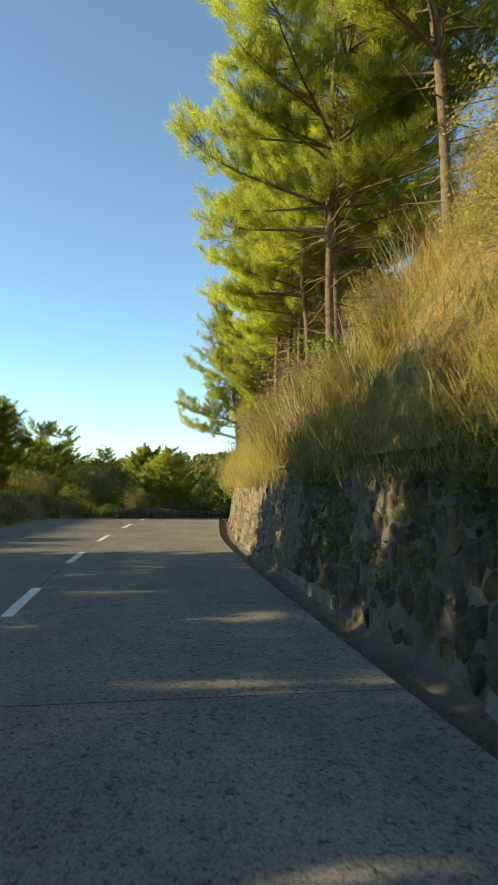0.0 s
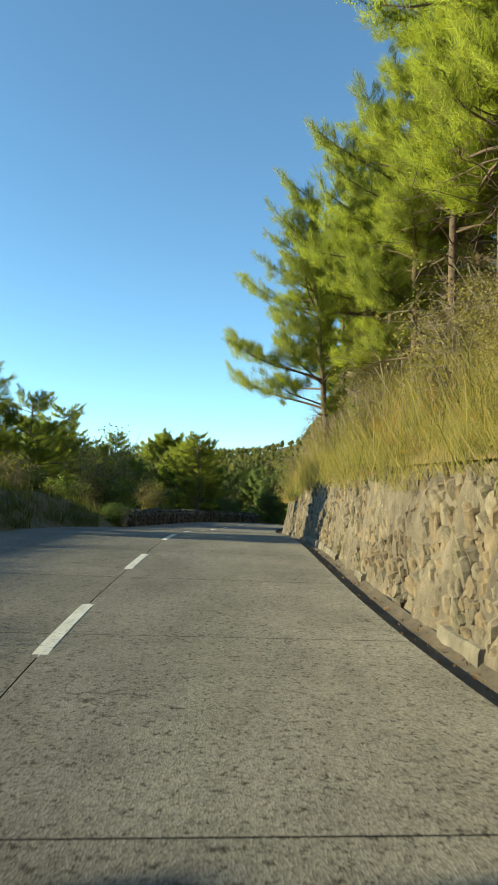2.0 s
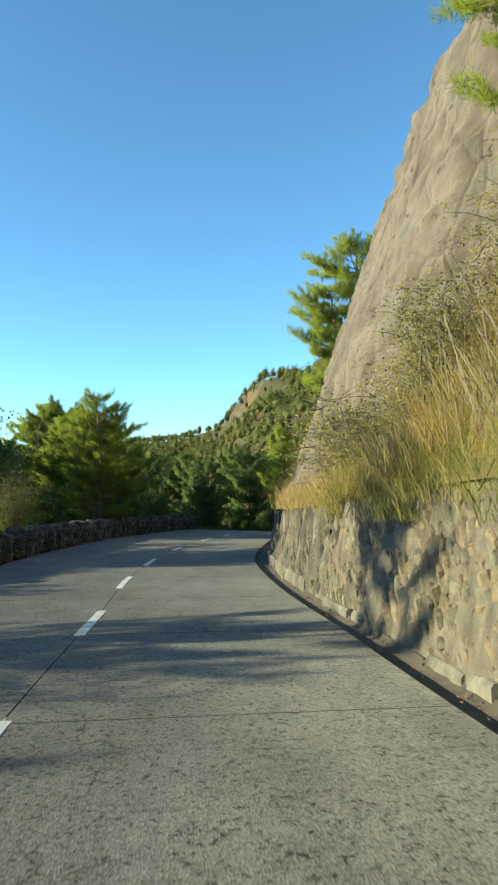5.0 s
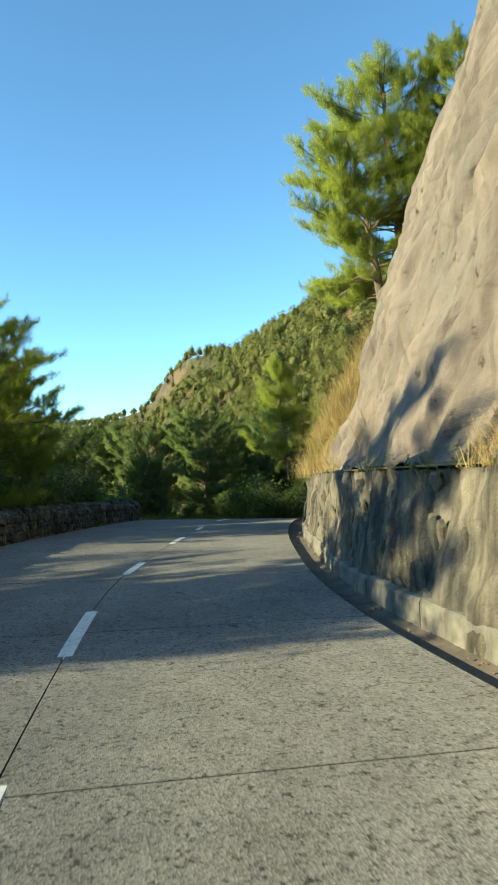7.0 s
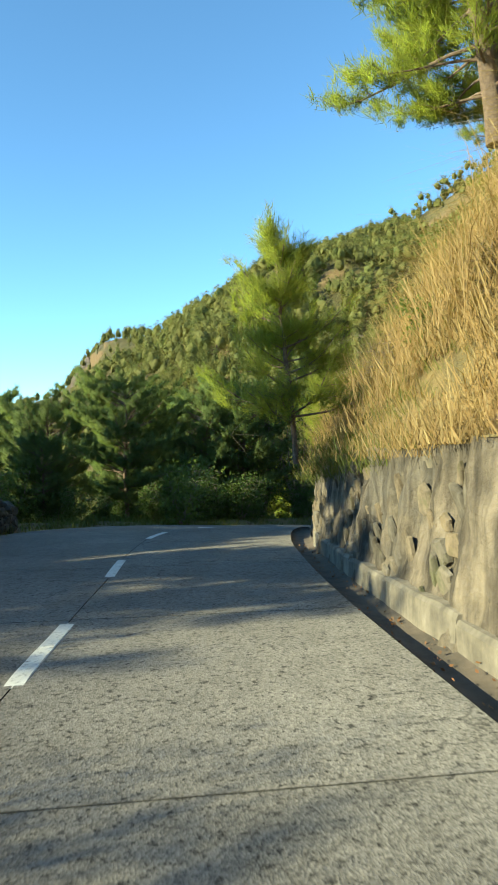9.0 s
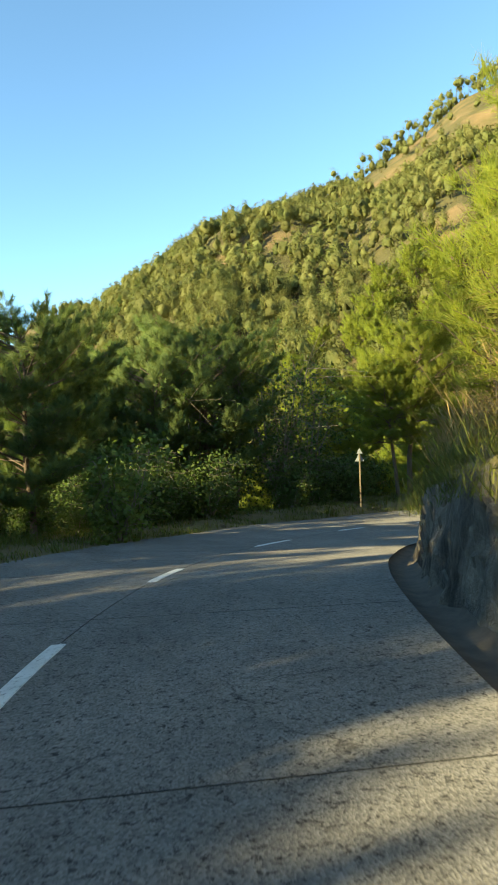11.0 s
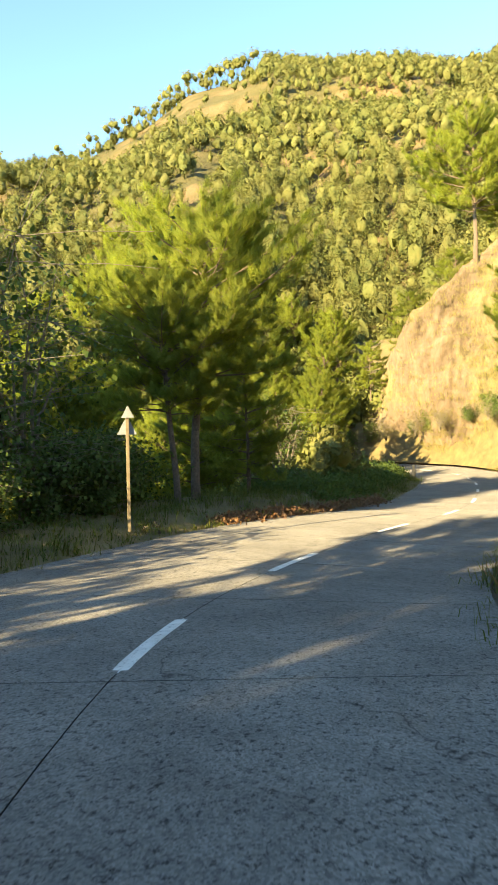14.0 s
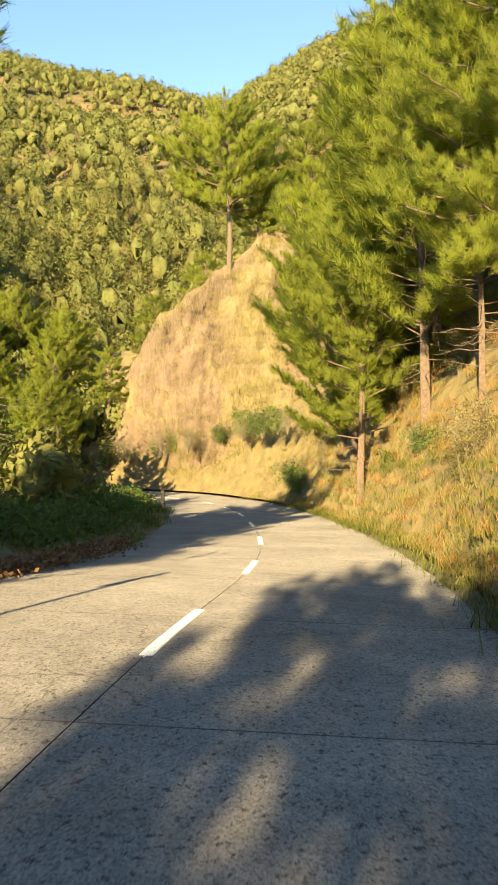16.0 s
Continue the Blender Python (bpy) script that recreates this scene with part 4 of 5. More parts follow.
def wood_stuff(name, planted, label):
    v, f, nrm = planted
    put(name, mesh_of("woods", v, f, M_WOODS, normals=nrm), label=label, category="woods", kind="stuff")


def woods():
    rng = np.random.default_rng(5)
    n = 10800
    az = rng.uniform(-4, 116, n)
    d = np.interp(az, FAR_AZ, FAR_D)
    r0 = np.interp(az, [-60, 10, 40, 52, 200], [70, 92, 100, 62, 90])
    r = np.sqrt(r0**2 + rng.random(n) * ((1.02 * d) ** 2 - r0**2))
    q = (r - r0) / (d - r0)
    foot = rng.random(n) < 0.06
    az, r = np.where(foot, rng.uniform(15, 56, n), az), np.where(foot, rng.uniform(88, 150, n), r)
    x, y = MID[0] + r * np.cos(np.radians(az)), MID[1] + r * np.sin(np.radians(az))
    clear = (az > 44) & (az < 57) & (q > 0.7) & (q < 0.98)
    dry = fbm(x * 0.02, y * 0.02, 8.0) + 0.6 * fbm(x * 0.09, y * 0.09, 9.0) < np.where(az < 47, -1.6, -1.0)
    keep = ~(clear & (rng.random(n) < 0.94)) & ~dry & (rng.random(n) < np.where((az > 81.8) & (az < 89.8) & (q > 0.7) & (q < 0.98), 0.2, 0.95))
    az, r, x, y = az[keep], r[keep], x[keep], y[keep]
    z, size = hill_height(az, r), rng.uniform(4.8, 9.6, len(x)) * np.where((r > 0.955 * np.interp(az, FAR_AZ, FAR_D)) & (az < 84), 1.08, 1.0)
    near = r < 170
    fine = [crown_shape(rng, 22, 760, s, 0.026) for s in (0.2, 0.25, 0.3, 0.23, 0.28)]
    rough = [crown_shape(rng, 12, 140, s, 0.045) for s in (0.27, 0.32, 0.37, 0.3, 0.35, 0.4)]
    label = "dense pine woods covering the mountain slopes"
    wood_stuff("hill_woods", plant(fine, x[near], y[near], z[near], size[near], rng), label)
    wood_stuff("hill_woods", plant(rough, x[~near], y[~near], z[~near], size[~near], rng), label)
    az = rng.uniform(43, 60, 70)
    r = np.interp(az, FAR_AZ, FAR_D) * rng.uniform(0.985, 1.01, 70)
    flat = [crown_shape(rng, 7, 90, 0.2, 0.04) for _ in range(3)]
    flat = [(np.vstack([p[:-6] * [1, 1, 0.5] + [0, 0, 0.5], p[-6:]]), f, nr) for p, f, nr in flat]
    wood_stuff("ridge_woods", plant(flat, MID[0] + r * np.cos(np.radians(az)), MID[1] + r * np.sin(np.radians(az)), hill_height(az, r), rng.uniform(11, 16, 70), rng), "row of tall pines standing along the ridge")


def scrub():
    rng = np.random.default_rng(27)
    n = 420
    x, y = rng.uniform(30, 88, n), rng.uniform(108, 156, n)
    s, u = beside(x, y)
    k = (np.abs(u) > 6) & (y > 95 + 0.70 * (x - 17.5))
    x, y = x[k], y[k]
    z = np.array([ground_at(a, b) for a, b in zip(x, y)])
    protos = [crown_shape(rng, 22, 800, k, 0.05) for k in (0.36, 0.44, 0.52)]
    wood_stuff("scrub", plant(protos, x, y, z - 0.2, rng.uniform(1.6, 4.2, len(x)), rng), "yellow-green scrub covering the slope beyond the bend")


woods()
valley_woods()
scrub()


# ---- grass ----
def scatter(n, ya, yb, ua, ub, rng, power=1.0):
    """Points on the land beside the road: u counted from the carriageway's edge."""
    s = rng.uniform(along(ya), along(yb), n)
    w = ua + (ub - ua) * rng.random(n) ** power
    return s, w


def grass(name, label, mat, n, ya, yb, ua, ub, side, per, height, width, seed, lean=0.35, power=1.3, way=None, keep=None):
    rng = np.random.default_rng(seed)
    s, w = scatter(n, ya, yb, ua, ub, rng, power)
    if keep:
        k = keep(s, w, rng)
        s, w = s[k], w[k]
    if side > 0:
        u = lane_r(s) + w
        h = right_height(s, u)
    else:
        u = -lane_l(s) - w
        h = left_height(s, u)
    p = on(s, u, h)
    v, f, nrm = blades(p, per, height, width, rng, lean, 0.2, way, (-0.75, -0.25, 0.7) if side > 0 else (-0.1, -0.2, 1))
    put(name, mesh_of(name, v, f, mat, normals=nrm), label=label, category="grass", kind="stuff")


grass("tall_grass", "tall golden dry grass hanging over the wall", M_GOLD, 2300, -8, 47.5, 0.65, 7.0, 1, 56, 0.85, 0.0032, 1, 1.2, 1.2, (-0.3, 0, 0), lambda s, w, g: fbm(s * 0.9, w * 0.9, 3.7) > np.where(s < along(15), -0.3, -0.4))
grass("tall_grass", "dry grass drooping over the top of the wall", M_GOLD, 300, -8, 47.5, 0.6, 0.95, 1, 40, 0.6, 0.0035, 14, 1.4, 1.0, (-1.0, 0, -0.5))
grass("tall_grass", "orange-brown dead bracken on the bank", M_BRACKEN, 1000, -8, 46, 0.7, 7.0, 1, 44, 0.7, 0.0045, 15, 1.5, 1.0, None, lambda s, w, g: fbm(s * 0.35, w * 0.5, 1.7) > np.where(s < along(16), -0.1, 0.15))
grass("brushwood", "tangle of thin bare twigs on the bank", M_TWIG, 900, 10, 47, 1.0, 5.0, 1, 14, 1.7, 0.005, 16, 0.9, 1.0)
grass("tall_grass", "rank green grass among the dry stalks on the bank", M_GRASS, 900, -8, 47.5, 0.6, 6.0, 1, 40, 0.7, 0.004, 11, 1.3, 1.2, (-0.3, 0, 0))
grass("tall_grass", "dry straw tufts along the foot of the rock", M_REED, 700, 42, 54.5, 0.8, 3.4, 1, 56, 0.8, 0.004, 12, 1.4, 1.0, (-0.3, 0, 0))
grass("tall_grass", "straw-coloured reeds and dry grass on the rocky slope", M_REED, 950, 67.5, 82, 1.1, 8, 1, 50, 0.95, 0.004, 2, 1.4, 1.1, (-0.3, 0, 0))
grass("tall_grass", "green and yellowing grass along the wall top", M_GRASS, 350, 68, 90, 0.65, 3.2, 1, 36, 0.3, 0.004, 18, 1.2, 1.0, (-0.5, 0, 0))
grass("tall_grass", "dry straw and stalks along the wall top", M_REED, 420, 66, 76, 0.7, 3.0, 1, 44, 0.6, 0.004, 37, 1.3, 1.0, (-0.4, 0, 0))
grass("tall_grass", "dry tufts on the ledge below the rock", M_REED, 40, 62.5, 68, 0.85, 1.6, 1, 40, 0.5, 0.006, 19, 0.9, 1.0, (-0.3, 0, 0))
grass("tall_grass", "green tufts hanging from the ledge", M_GRASS, 26, 47, 64, 0.8, 1.35, 1, 30, 0.35, 0.006, 20, 0.9, 1.0, (-0.5, 0, 0))
grass("tall_grass", "dry grass on the sunny bank of the far reach", M_GOLD, 1500, 91, 118, 0.4, 7, 1, 34, 0.5, 0.006, 3, 1.3, 1.0)
grass("tall_grass", "orange-brown dead bracken on the sunny bank", M_BRACKEN, 700, 92, 113, 0.5, 6, 1, 34, 0.5, 0.006, 23, 1.5, 1.0)
grass("tall_grass", "green grass at the road edge below the bank", M_GRASS, 700, 90, 112, 0.05, 1.8, 1, 30, 0.4, 0.006, 24, 0.8, 1.0)
grass("tall_grass", "grass and creepers drooping over the wall top", M_GRASS, 160, 67.5, 86, 0.6, 1.0, 1, 34, 0.4, 0.004, 26, 0.8, 1.0, (-1.2, 0, -0.5))
grass("tall_grass", "straw growing beside the bare rock", M_REED, 260, 65.6, 68.6, 1.5, 8, 1, 50, 1.1, 0.006, 25, 0.8, 1.0, (-0.3, 0, 0))
grass("verge_grass", "rough green and dry grass on the roadside bank", M_GRASS, 1500, -10, 56, 0.3, 8, -1, 28, 0.6, 0.008, 4, 0.6)
grass("verge_grass", "green grass along the road edge", M_GRASS, 1500, 74, 112, 0.1, 7, -1, 30, 0.42, 0.008, 5, 0.6, 1.2)
grass("tall_grass", "golden grass on top of the valley-side bank", M_GOLD, 800, 20, 60, 2.5, 7, -1, 28, 1.0, 0.011, 6, 0.5, 1.0)


# ---- rock face above the bend ----
def rock_face():
    s = np.arange(along(45.5), along(67.3), 0.16)
    h = np.concatenate([[-0.3], np.linspace(0, 13, 90)])
    S, H = np.meshgrid(s, h, indexing="ij")
    k = np.clip((S - along(65.1)) / 2.2, 0, 1)
    start = np.clip((along(49.5) - S) / 4, 0, 1)
    U = lane_r(S) + 1.0 + H / 2.85 + 1.3 * k**2 + 1.8 * start**1.5
    ridge = 1 - np.abs(fbm(S * 0.55 + 0.3 * H, H * 0.35, 2.7))
    U += 0.2 * (ridge ** 2 - 0.5) + 0.2 * fbm(S * 0.8, H * 0.8, 1.2) + 0.12 * np.abs(fbm(S * 2.2, H * 1.1, 4.2)) + 0.09 * fbm(S * 4, H * 2.5, 2.2) + 0.045 * fbm(S * 9, H * 7, 5.2)
    v = on(S, U, H + wall_h(S) - 0.02)
    put("rock_face", mesh_of("rock_face", v.reshape(-1, 3), facing(v.reshape(-1, 3), grid_faces(len(s), len(h)), (-1, 0, 0.4)), M_ROCK, smooth=True), kind="structure", label="steep bare tan rock face above the retaining wall")
    ledge = on(S[:, :3] * 1.0, lane_r(S[:, :3]) + np.array([0.84, 1.06, 1.75])[None, :] + 1.8 * start[:, :3] ** 1.5 * np.array([0, 1, 1])[None, :], wall_h(S[:, :3]) + np.array([-0.01, 0.12, 0.45])[None, :] + 0.07 * fbm(S[:, :3] * 2.5, S[:, :3] * 0 + np.arange(3)[None, :], 1.4))
    put("ledge", mesh_of("ledge", ledge.reshape(-1, 3), facing(ledge.reshape(-1, 3), grid_faces(len(s), 3), (0, 0, 1)), M_ROCK, smooth=True), kind="structure", label="narrow mortared ledge on top of the wall")


rock_face()


# ---- the lit cliff where the road turns away ----
FOOT = np.array([(77.6, 136.8, -11.5), (75, 127.6, -11.3), (72, 120.4, -10.8), (69.6, 112.9, -9.9), (69, 104.5, -8.5)], float)
CREST = np.array([(78.7, 137.0, -5.2), (76.8, 132.6, 2.4), (72.6, 126.6, 6.8), (78.4, 123.3, 11.6), (83.6, 120.2, 16.6), (93.0, 114.5, 20.0)], float)


def lerp_rows(p, k):
    t = np.linspace(0, 1, len(p))
    return np.stack([np.interp(k, t, p[:, c]) for c in range(3)], -1)


def cliff():
    k, q = np.meshgrid(np.linspace(0, 1, 90), np.linspace(-0.06, 1.35, 56), indexing="ij")
    a, b = lerp_rows(FOOT, k), lerp_rows(CREST, k)
    t = np.minimum(q, 1)[..., None]
    v = a * (1 - t) + b * t
    out = np.array([-0.75, -0.45, 0.35])
    bulge = np.sin(np.pi * np.clip(q, 0, 1)) * (1.2 + 1.6 * fbm(k * 9, q * 5, 1.5)) + 0.9 * fbm(k * 30, q * 16, 2.5) + 0.45 * fbm(k * 80, q * 40, 4.5)
    v = v + bulge[..., None] * out
    over = np.maximum(q - 1, 0)[..., None]
    v = v + over * np.array([34.0, 10.0, -26.0])
    put("cliff", mesh_of("cliff", v.reshape(-1, 3), grid_faces(90, 56), M_CLIFF, smooth=True), kind="structure", label="sunlit tan rock cliff with dry grass beside the road")
    rng = np.random.default_rng(31)
    n = 2400
    kk, qq = rng.uniform(0.22, 1, n), rng.uniform(0.12, 1.0, n)
    keep = rng.random(n) < np.clip(1.9 * (kk - 0.2) + 0.5 * fbm(kk * 9, qq * 7, 3.0), 0, 1)
    i, j = np.clip((kk[keep] * 89).astype(int), 0, 89), np.clip(((qq[keep] + 0.06) / 1.41 * 55).astype(int), 0, 55)
    v, f, nrm = blades(v[i, j], 24, 0.7, 0.011, rng, 1.3, 0.6, None, (-0.8, -0.4, 0.5))
    put("cliff_grass", mesh_of("cliff_grass", v, f, M_GOLD, normals=nrm), label="dry golden grass clinging to the cliff", category="grass", kind="stuff")


cliff()


# ---- shrubs ----
def shrub_parts(seed, height, width, stems, leaf, per, twigs=3, bare=0.0):
    rng = np.random.default_rng(seed)
    wood, ends = [], []
    for _ in range(stems):
        a, r = rng.uniform(0, 6.283), width * rng.uniform(0.2, 0.55)
        hh = height * rng.uniform(0.65, 1.0)
        t = np.linspace(0, 1, 5)[:, None]
        out = np.array([math.cos(a), math.sin(a), 0])
        path = out * r * t**1.4 + np.array([0, 0, hh]) * t + rng.normal(0, 0.04 * height, (5, 3)) * t - np.array([0, 0, 0.2]) * (1 - t)
        wood.append(tube(path, 0.02 * height**0.6 * (1.1 - t[:, 0]), 5))
        for q in np.linspace(0.3, 1, 5):
            p = np.array([np.interp(q, t[:, 0], path[:, c]) for c in range(3)])
            for _ in range(twigs):
                e = p + rng.normal(0, 1, 3) * [width * 0.22, width * 0.22, height * 0.10]
                wood.append(tube([p, (p + e) / 2 + [0, 0, 0.05], e], [0.012, 0.008, 0.004], 3))
                if rng.random() > bare:
                    ends.append(e), ends.append((p + e) / 2)
    ends = np.array(ends)
    ends[:, 2] = np.maximum(ends[:, 2], 0.1)
    return join(*wood), leaves(ends, per, leaf, rng, 0.16 * max(1, width * 0.35))


SHRUB_DARK = make_tree("shrub", *shrub_parts(3, 2.2, 2.6, 9, 0.13, 14), M_TWIG, M_LEAF, "dense dark green roadside shrub", "shrub", "roadside shrubs")
SHRUB_LIGHT = make_tree("shrub", *shrub_parts(8, 3.0, 2.0, 6, 0.17, 9), M_TWIG, M_LEAF_LT, "leggy shrub with large light green leaves", "shrub", "roadside shrubs")
GOLD_TREE = make_tree("slender_tree", *shrub_parts(17, 4.6, 3.0, 10, 0.085, 15, 5, 0.1), M_TWIG, M_GOLD, "tall yellowing bush lit by the low sun", "tree", "slender trees")
SHRUB_DRY = make_tree("shrub", *shrub_parts(14, 2.4, 2.4, 9, 0.08, 4, 5, 0.3), M_TWIG, M_GOLD, "half-dry yellowish bush with bare twigs", "shrub", "roadside shrubs")
THIN_TREE = make_tree("slender_tree", *shrub_parts(21, 6.0, 4.0, 8, 0.13, 8, 5, 0.3), M_TWIG, M_LEAF, "slender many-stemmed tree with thin foliage", "tree", "slender trees")
tuft = blades(np.zeros((3, 3)), 130, 1.15, 0.006, np.random.default_rng(29), 0.55, 0.1, None, (-0.6, -0.2, 0.7))
DRY_BUSH = put("dry_bush", mesh_of("dry_bush", tuft[0], tuft[1], M_REED, normals=tuft[2]), label="fountain of dry straw rooted on the rock ledge", category="shrub")

rs = random.Random(4)
# low hedge on the valley-side bank, bushes above the wall, then bushes behind the parapet and round the bend
for k in range(24):
    p = on(along(rs.uniform(-8, 47)), -lane_l(0) - rs.uniform(2.2, 5.5))
    stand(SHRUB_DARK if k % 3 else SHRUB_DRY, p[0], p[1], None, rs.uniform(0, 360), rs.uniform(0.4, 0.75))
for k in range(26):
    s = along(rs.uniform(4, 47))
    p = on(s, lane_r(s) + rs.uniform(1.6, 5.5))
    stand([SHRUB_DRY, SHRUB_DRY, SHRUB_LIGHT][k % 3], p[0], p[1], None, rs.uniform(0, 360), rs.uniform(0.35, 0.75))
for k in range(44):
    s = along(rs.uniform(2, 46))
    p = on(s, lane_r(s) + rs.uniform(1.1, 5.0))
    stand([GOLD_TREE, SHRUB_DRY][k % 2], p[0], p[1], None, rs.uniform(0, 360), rs.uniform(0.22, 0.42) if k % 2 == 0 else rs.uniform(0.4, 0.75))
for k in range(36):
    s = along(rs.uniform(9, 47))
    p = on(s, lane_r(s) + rs.uniform(0.85, 1.7))
    stand(GOLD_TREE, p[0], p[1], None, rs.uniform(0, 360), rs.uniform(0.13, 0.26), "low leafy yellowing bush at the wall top")
for k in range(14):
    s = along(112) + 2.1 * k
    p = on(s, lane_r(s) + rs.uniform(0.9, 2.6))
    stand([SHRUB_LIGHT, SHRUB_DARK, SHRUB_DRY][k % 3], p[0], p[1], None, rs.uniform(0, 360), rs.uniform(0.6, 0.9))
for k in (0.0, 0.9):
    p = on(along(48.7) + k, -lane_l(0) - 0.75)
    stand(SHRUB_DARK, p[0], p[1], None, 40 + 90 * k, 0.45)
for k in range(12):
    s = along(42.5 + 0.75 * k)
    p = on(s, lane_r(s) + rs.uniform(1.0, 2.3))
    stand([GOLD_TREE, SHRUB_DRY][k % 2], p[0], p[1], None, rs.uniform(0, 360), rs.uniform(0.35, 0.6) if k % 2 == 0 else rs.uniform(0.6, 0.9))
for k, y in enumerate((52.6, 53.8, 54.9, 56.0, 57.2, 58.1, 64.8, 66.2, 67.4, 68.9, 70.2, 71.5, 72.9, 74.1, 75.6, 77.0, 61.5, 50.5)):
    p = on(along(y), -lane_l(0) - rs.uniform(1.6, 5.5))
    stand([SHRUB_LIGHT, SHRUB_DRY, SHRUB_LIGHT, SHRUB_DARK][k % 4], p[0], p[1], None, rs.uniform(0, 360), (0.45 if 59 < y < 70 else rs.uniform(0.7, 1.0)) if k < 16 else 0.4)
for x, y in ((-11.5, 56.0), (-11.5, 67.5)):
    stand(THIN_TREE, x, y, None, x * 77, rs.uniform(0.75, 0.95))
for k in range(30):
    y = 79 + 19 * k / 30 + rs.uniform(-0.4, 0.4)
    p = on(along(y), -lane_l(along(y)) - rs.uniform(2.4, 5.0))
    stand(SHRUB_DARK, p[0], p[1], None, rs.uniform(0, 360), rs.uniform(0.8, 1.15) if y > 89.5 else rs.uniform(0.45, 0.65))
for x, y, size in [(6.8, 100.8, 1.5), (5.6, 99.8, 1.1), (8.2, 101.5, 0.9), (-3.0, 88.0, 0.8), (4.0, 90.4, 1.0)]:
    stand(SHRUB_LIGHT, x, y, None, x * 50, size)
for x, y, size in [(12.5, 104.0, 1.4), (14.6, 102.8, 1.4), (10.0, 103.0, 1.25), (16.8, 103.8, 1.25), (17.0, 108.0, 1.1), (36.0, 112.0, 0.9), (8.0, 107.0, 1.2)]:
    stand(THIN_TREE, x, y, None, x * 37, size)
for k in range(14):
    s = along(68.2 + k)
    p = on(s, lane_r(s) + rs.uniform(0.95, 3.2))
    stand([SHRUB_DRY, SHRUB_LIGHT][k % 2], p[0], p[1], None, rs.uniform(0, 360), rs.uniform(0.22, 0.4))
# Thin tree added to draw streaks of shade across the road.
stand(THIN_TREE, -7.2, 81.6, None, 40, 0.7)
for x, y, size in [(-12.2, 55.3, 1.0), (-14.5, 60.5, 0.8), (-10.2, 62.8, 0.6)]:
    stand(GOLD_TREE, x, y, None, x * 50, size)
for x, y, z, size in [(0.55, 60.3, 0.85, 1.0), (0.25, 57.4, 0.9, 0.8), (0.75, 61.4, 0.8, 0.7)]:
    stand(DRY_BUSH, x, y, z, x * 80, size)
for k in range(34):
    s = along(94 + 0.6 * k) + rs.uniform(-1, 1)
    p = on(s, lane_r(s) + rs.uniform(1.2, 5.0))
    stand([SHRUB_DRY, SHRUB_LIGHT, SHRUB_DARK, GOLD_TREE][k % 4], p[0], p[1], None, rs.uniform(0, 360), rs.uniform(0.25, 0.55))
for k in range(9):
    s = along(93.2) + 1.3 * k
    p = on(s, lane_r(s) + rs.uniform(0.7, 1.7))
    stand(SHRUB_DARK, p[0], p[1], None, rs.uniform(0, 360), rs.uniform(0.25, 0.4))
for k in range(14):
    s = along(99.5) + rs.uniform(0, 26)
    p = on(s, -lane_l(s) - rs.uniform(1.6, 6.0))
    stand(SHRUB_DARK, p[0], p[1], None, rs.uniform(0, 360), rs.uniform(0.3, 0.5))
for x, y, z, size in [(72.0, 118.0, -9.5, 0.9), (71.2, 115.5, -9.0, 1.1), (70.0, 112.0, -8.5, 1.2), (69.0, 109.0, -7.5, 1.2), (68.5, 106.0, -6.5, 1.3)]:
    stand(SHRUB_LIGHT if size > 1.1 else SHRUB_DARK, x, y, z, x * 31, size)

for x, y, size in [(71.5, 122.5, 0.8), (73.5, 126.5, 0.9), (70.5, 117.0, 0.7), (74.8, 131.0, 1.0)]:
    stand(SHRUB_DRY, x - 2.0, y - 0.6, None, x * 40, size)

# trees on the cliff's crest
stand(PINE_FORK, 78.9, 122.5, 10.6, 40, 1.6, "tall old pine with a forked bare trunk on the cliff top")
for x, y, z, turn, size in [(83.5, 121.5, 15.0, 0, 1.0), (88.0, 118.0, 19.5, 70, 1.1), (84.0, 116.0, 14.0, 130, 1.1), (76.0, 134.5, -2.0, 60, 0.8), (80.5, 131.5, 2.0, 250, 1.0), (85.0, 128.0, 6.0, 310, 1.1), (90.0, 114.0, 18.0, 20, 1.3), (86.0, 112.0, 12.0, 80, 1.3), (76.5, 112.0, 5.0, 10, 1.2), (80.0, 108.0, 9.0, 200, 1.3)]:
    stand(PINE_FULL, x, y, z, turn, size)

# ---- creeping green cover on the low mound, and a marker post ----
def ground_cover():
    rng = np.random.default_rng(61)
    s = rng.uniform(along(99.4), along(113), 3600)
    w = 0.9 + 5.5 * rng.random(3600)
    h = left_height(s, -lane_l(s) - w) + rng.uniform(0.0, 0.45, 3600) * np.clip(w - 0.8, 0, 1)
    put("ground_cover", mesh_of("ground_cover", *leaves(on(s, -lane_l(s) - w, h), 12, 0.16, rng, 0.16)[:2], M_LEAF), label="dark green creeping plants on the low mound", category="plants", kind="stuff")


ground_cover()


# ---- creepers on the shaded stretch of the wall ----
def creepers():
    rng = np.random.default_rng(63)
    s, h = rng.uniform(along(-4), along(10.5), 900), 1.95 - 1.5 * rng.random(900) ** 2
    keep = fbm(s * 1.1, h * 1.4, 2.2) > 0.15
    s, h = s[keep], h[keep]
    put("creeper", mesh_of("creeper", *leaves(on(s, face_u(s, h) - 0.05, h), 9, 0.07, rng, 0.08)[:2], M_LEAF), label="dark green creepers hanging on the mossy wall", category="plants", kind="stuff")


creepers()


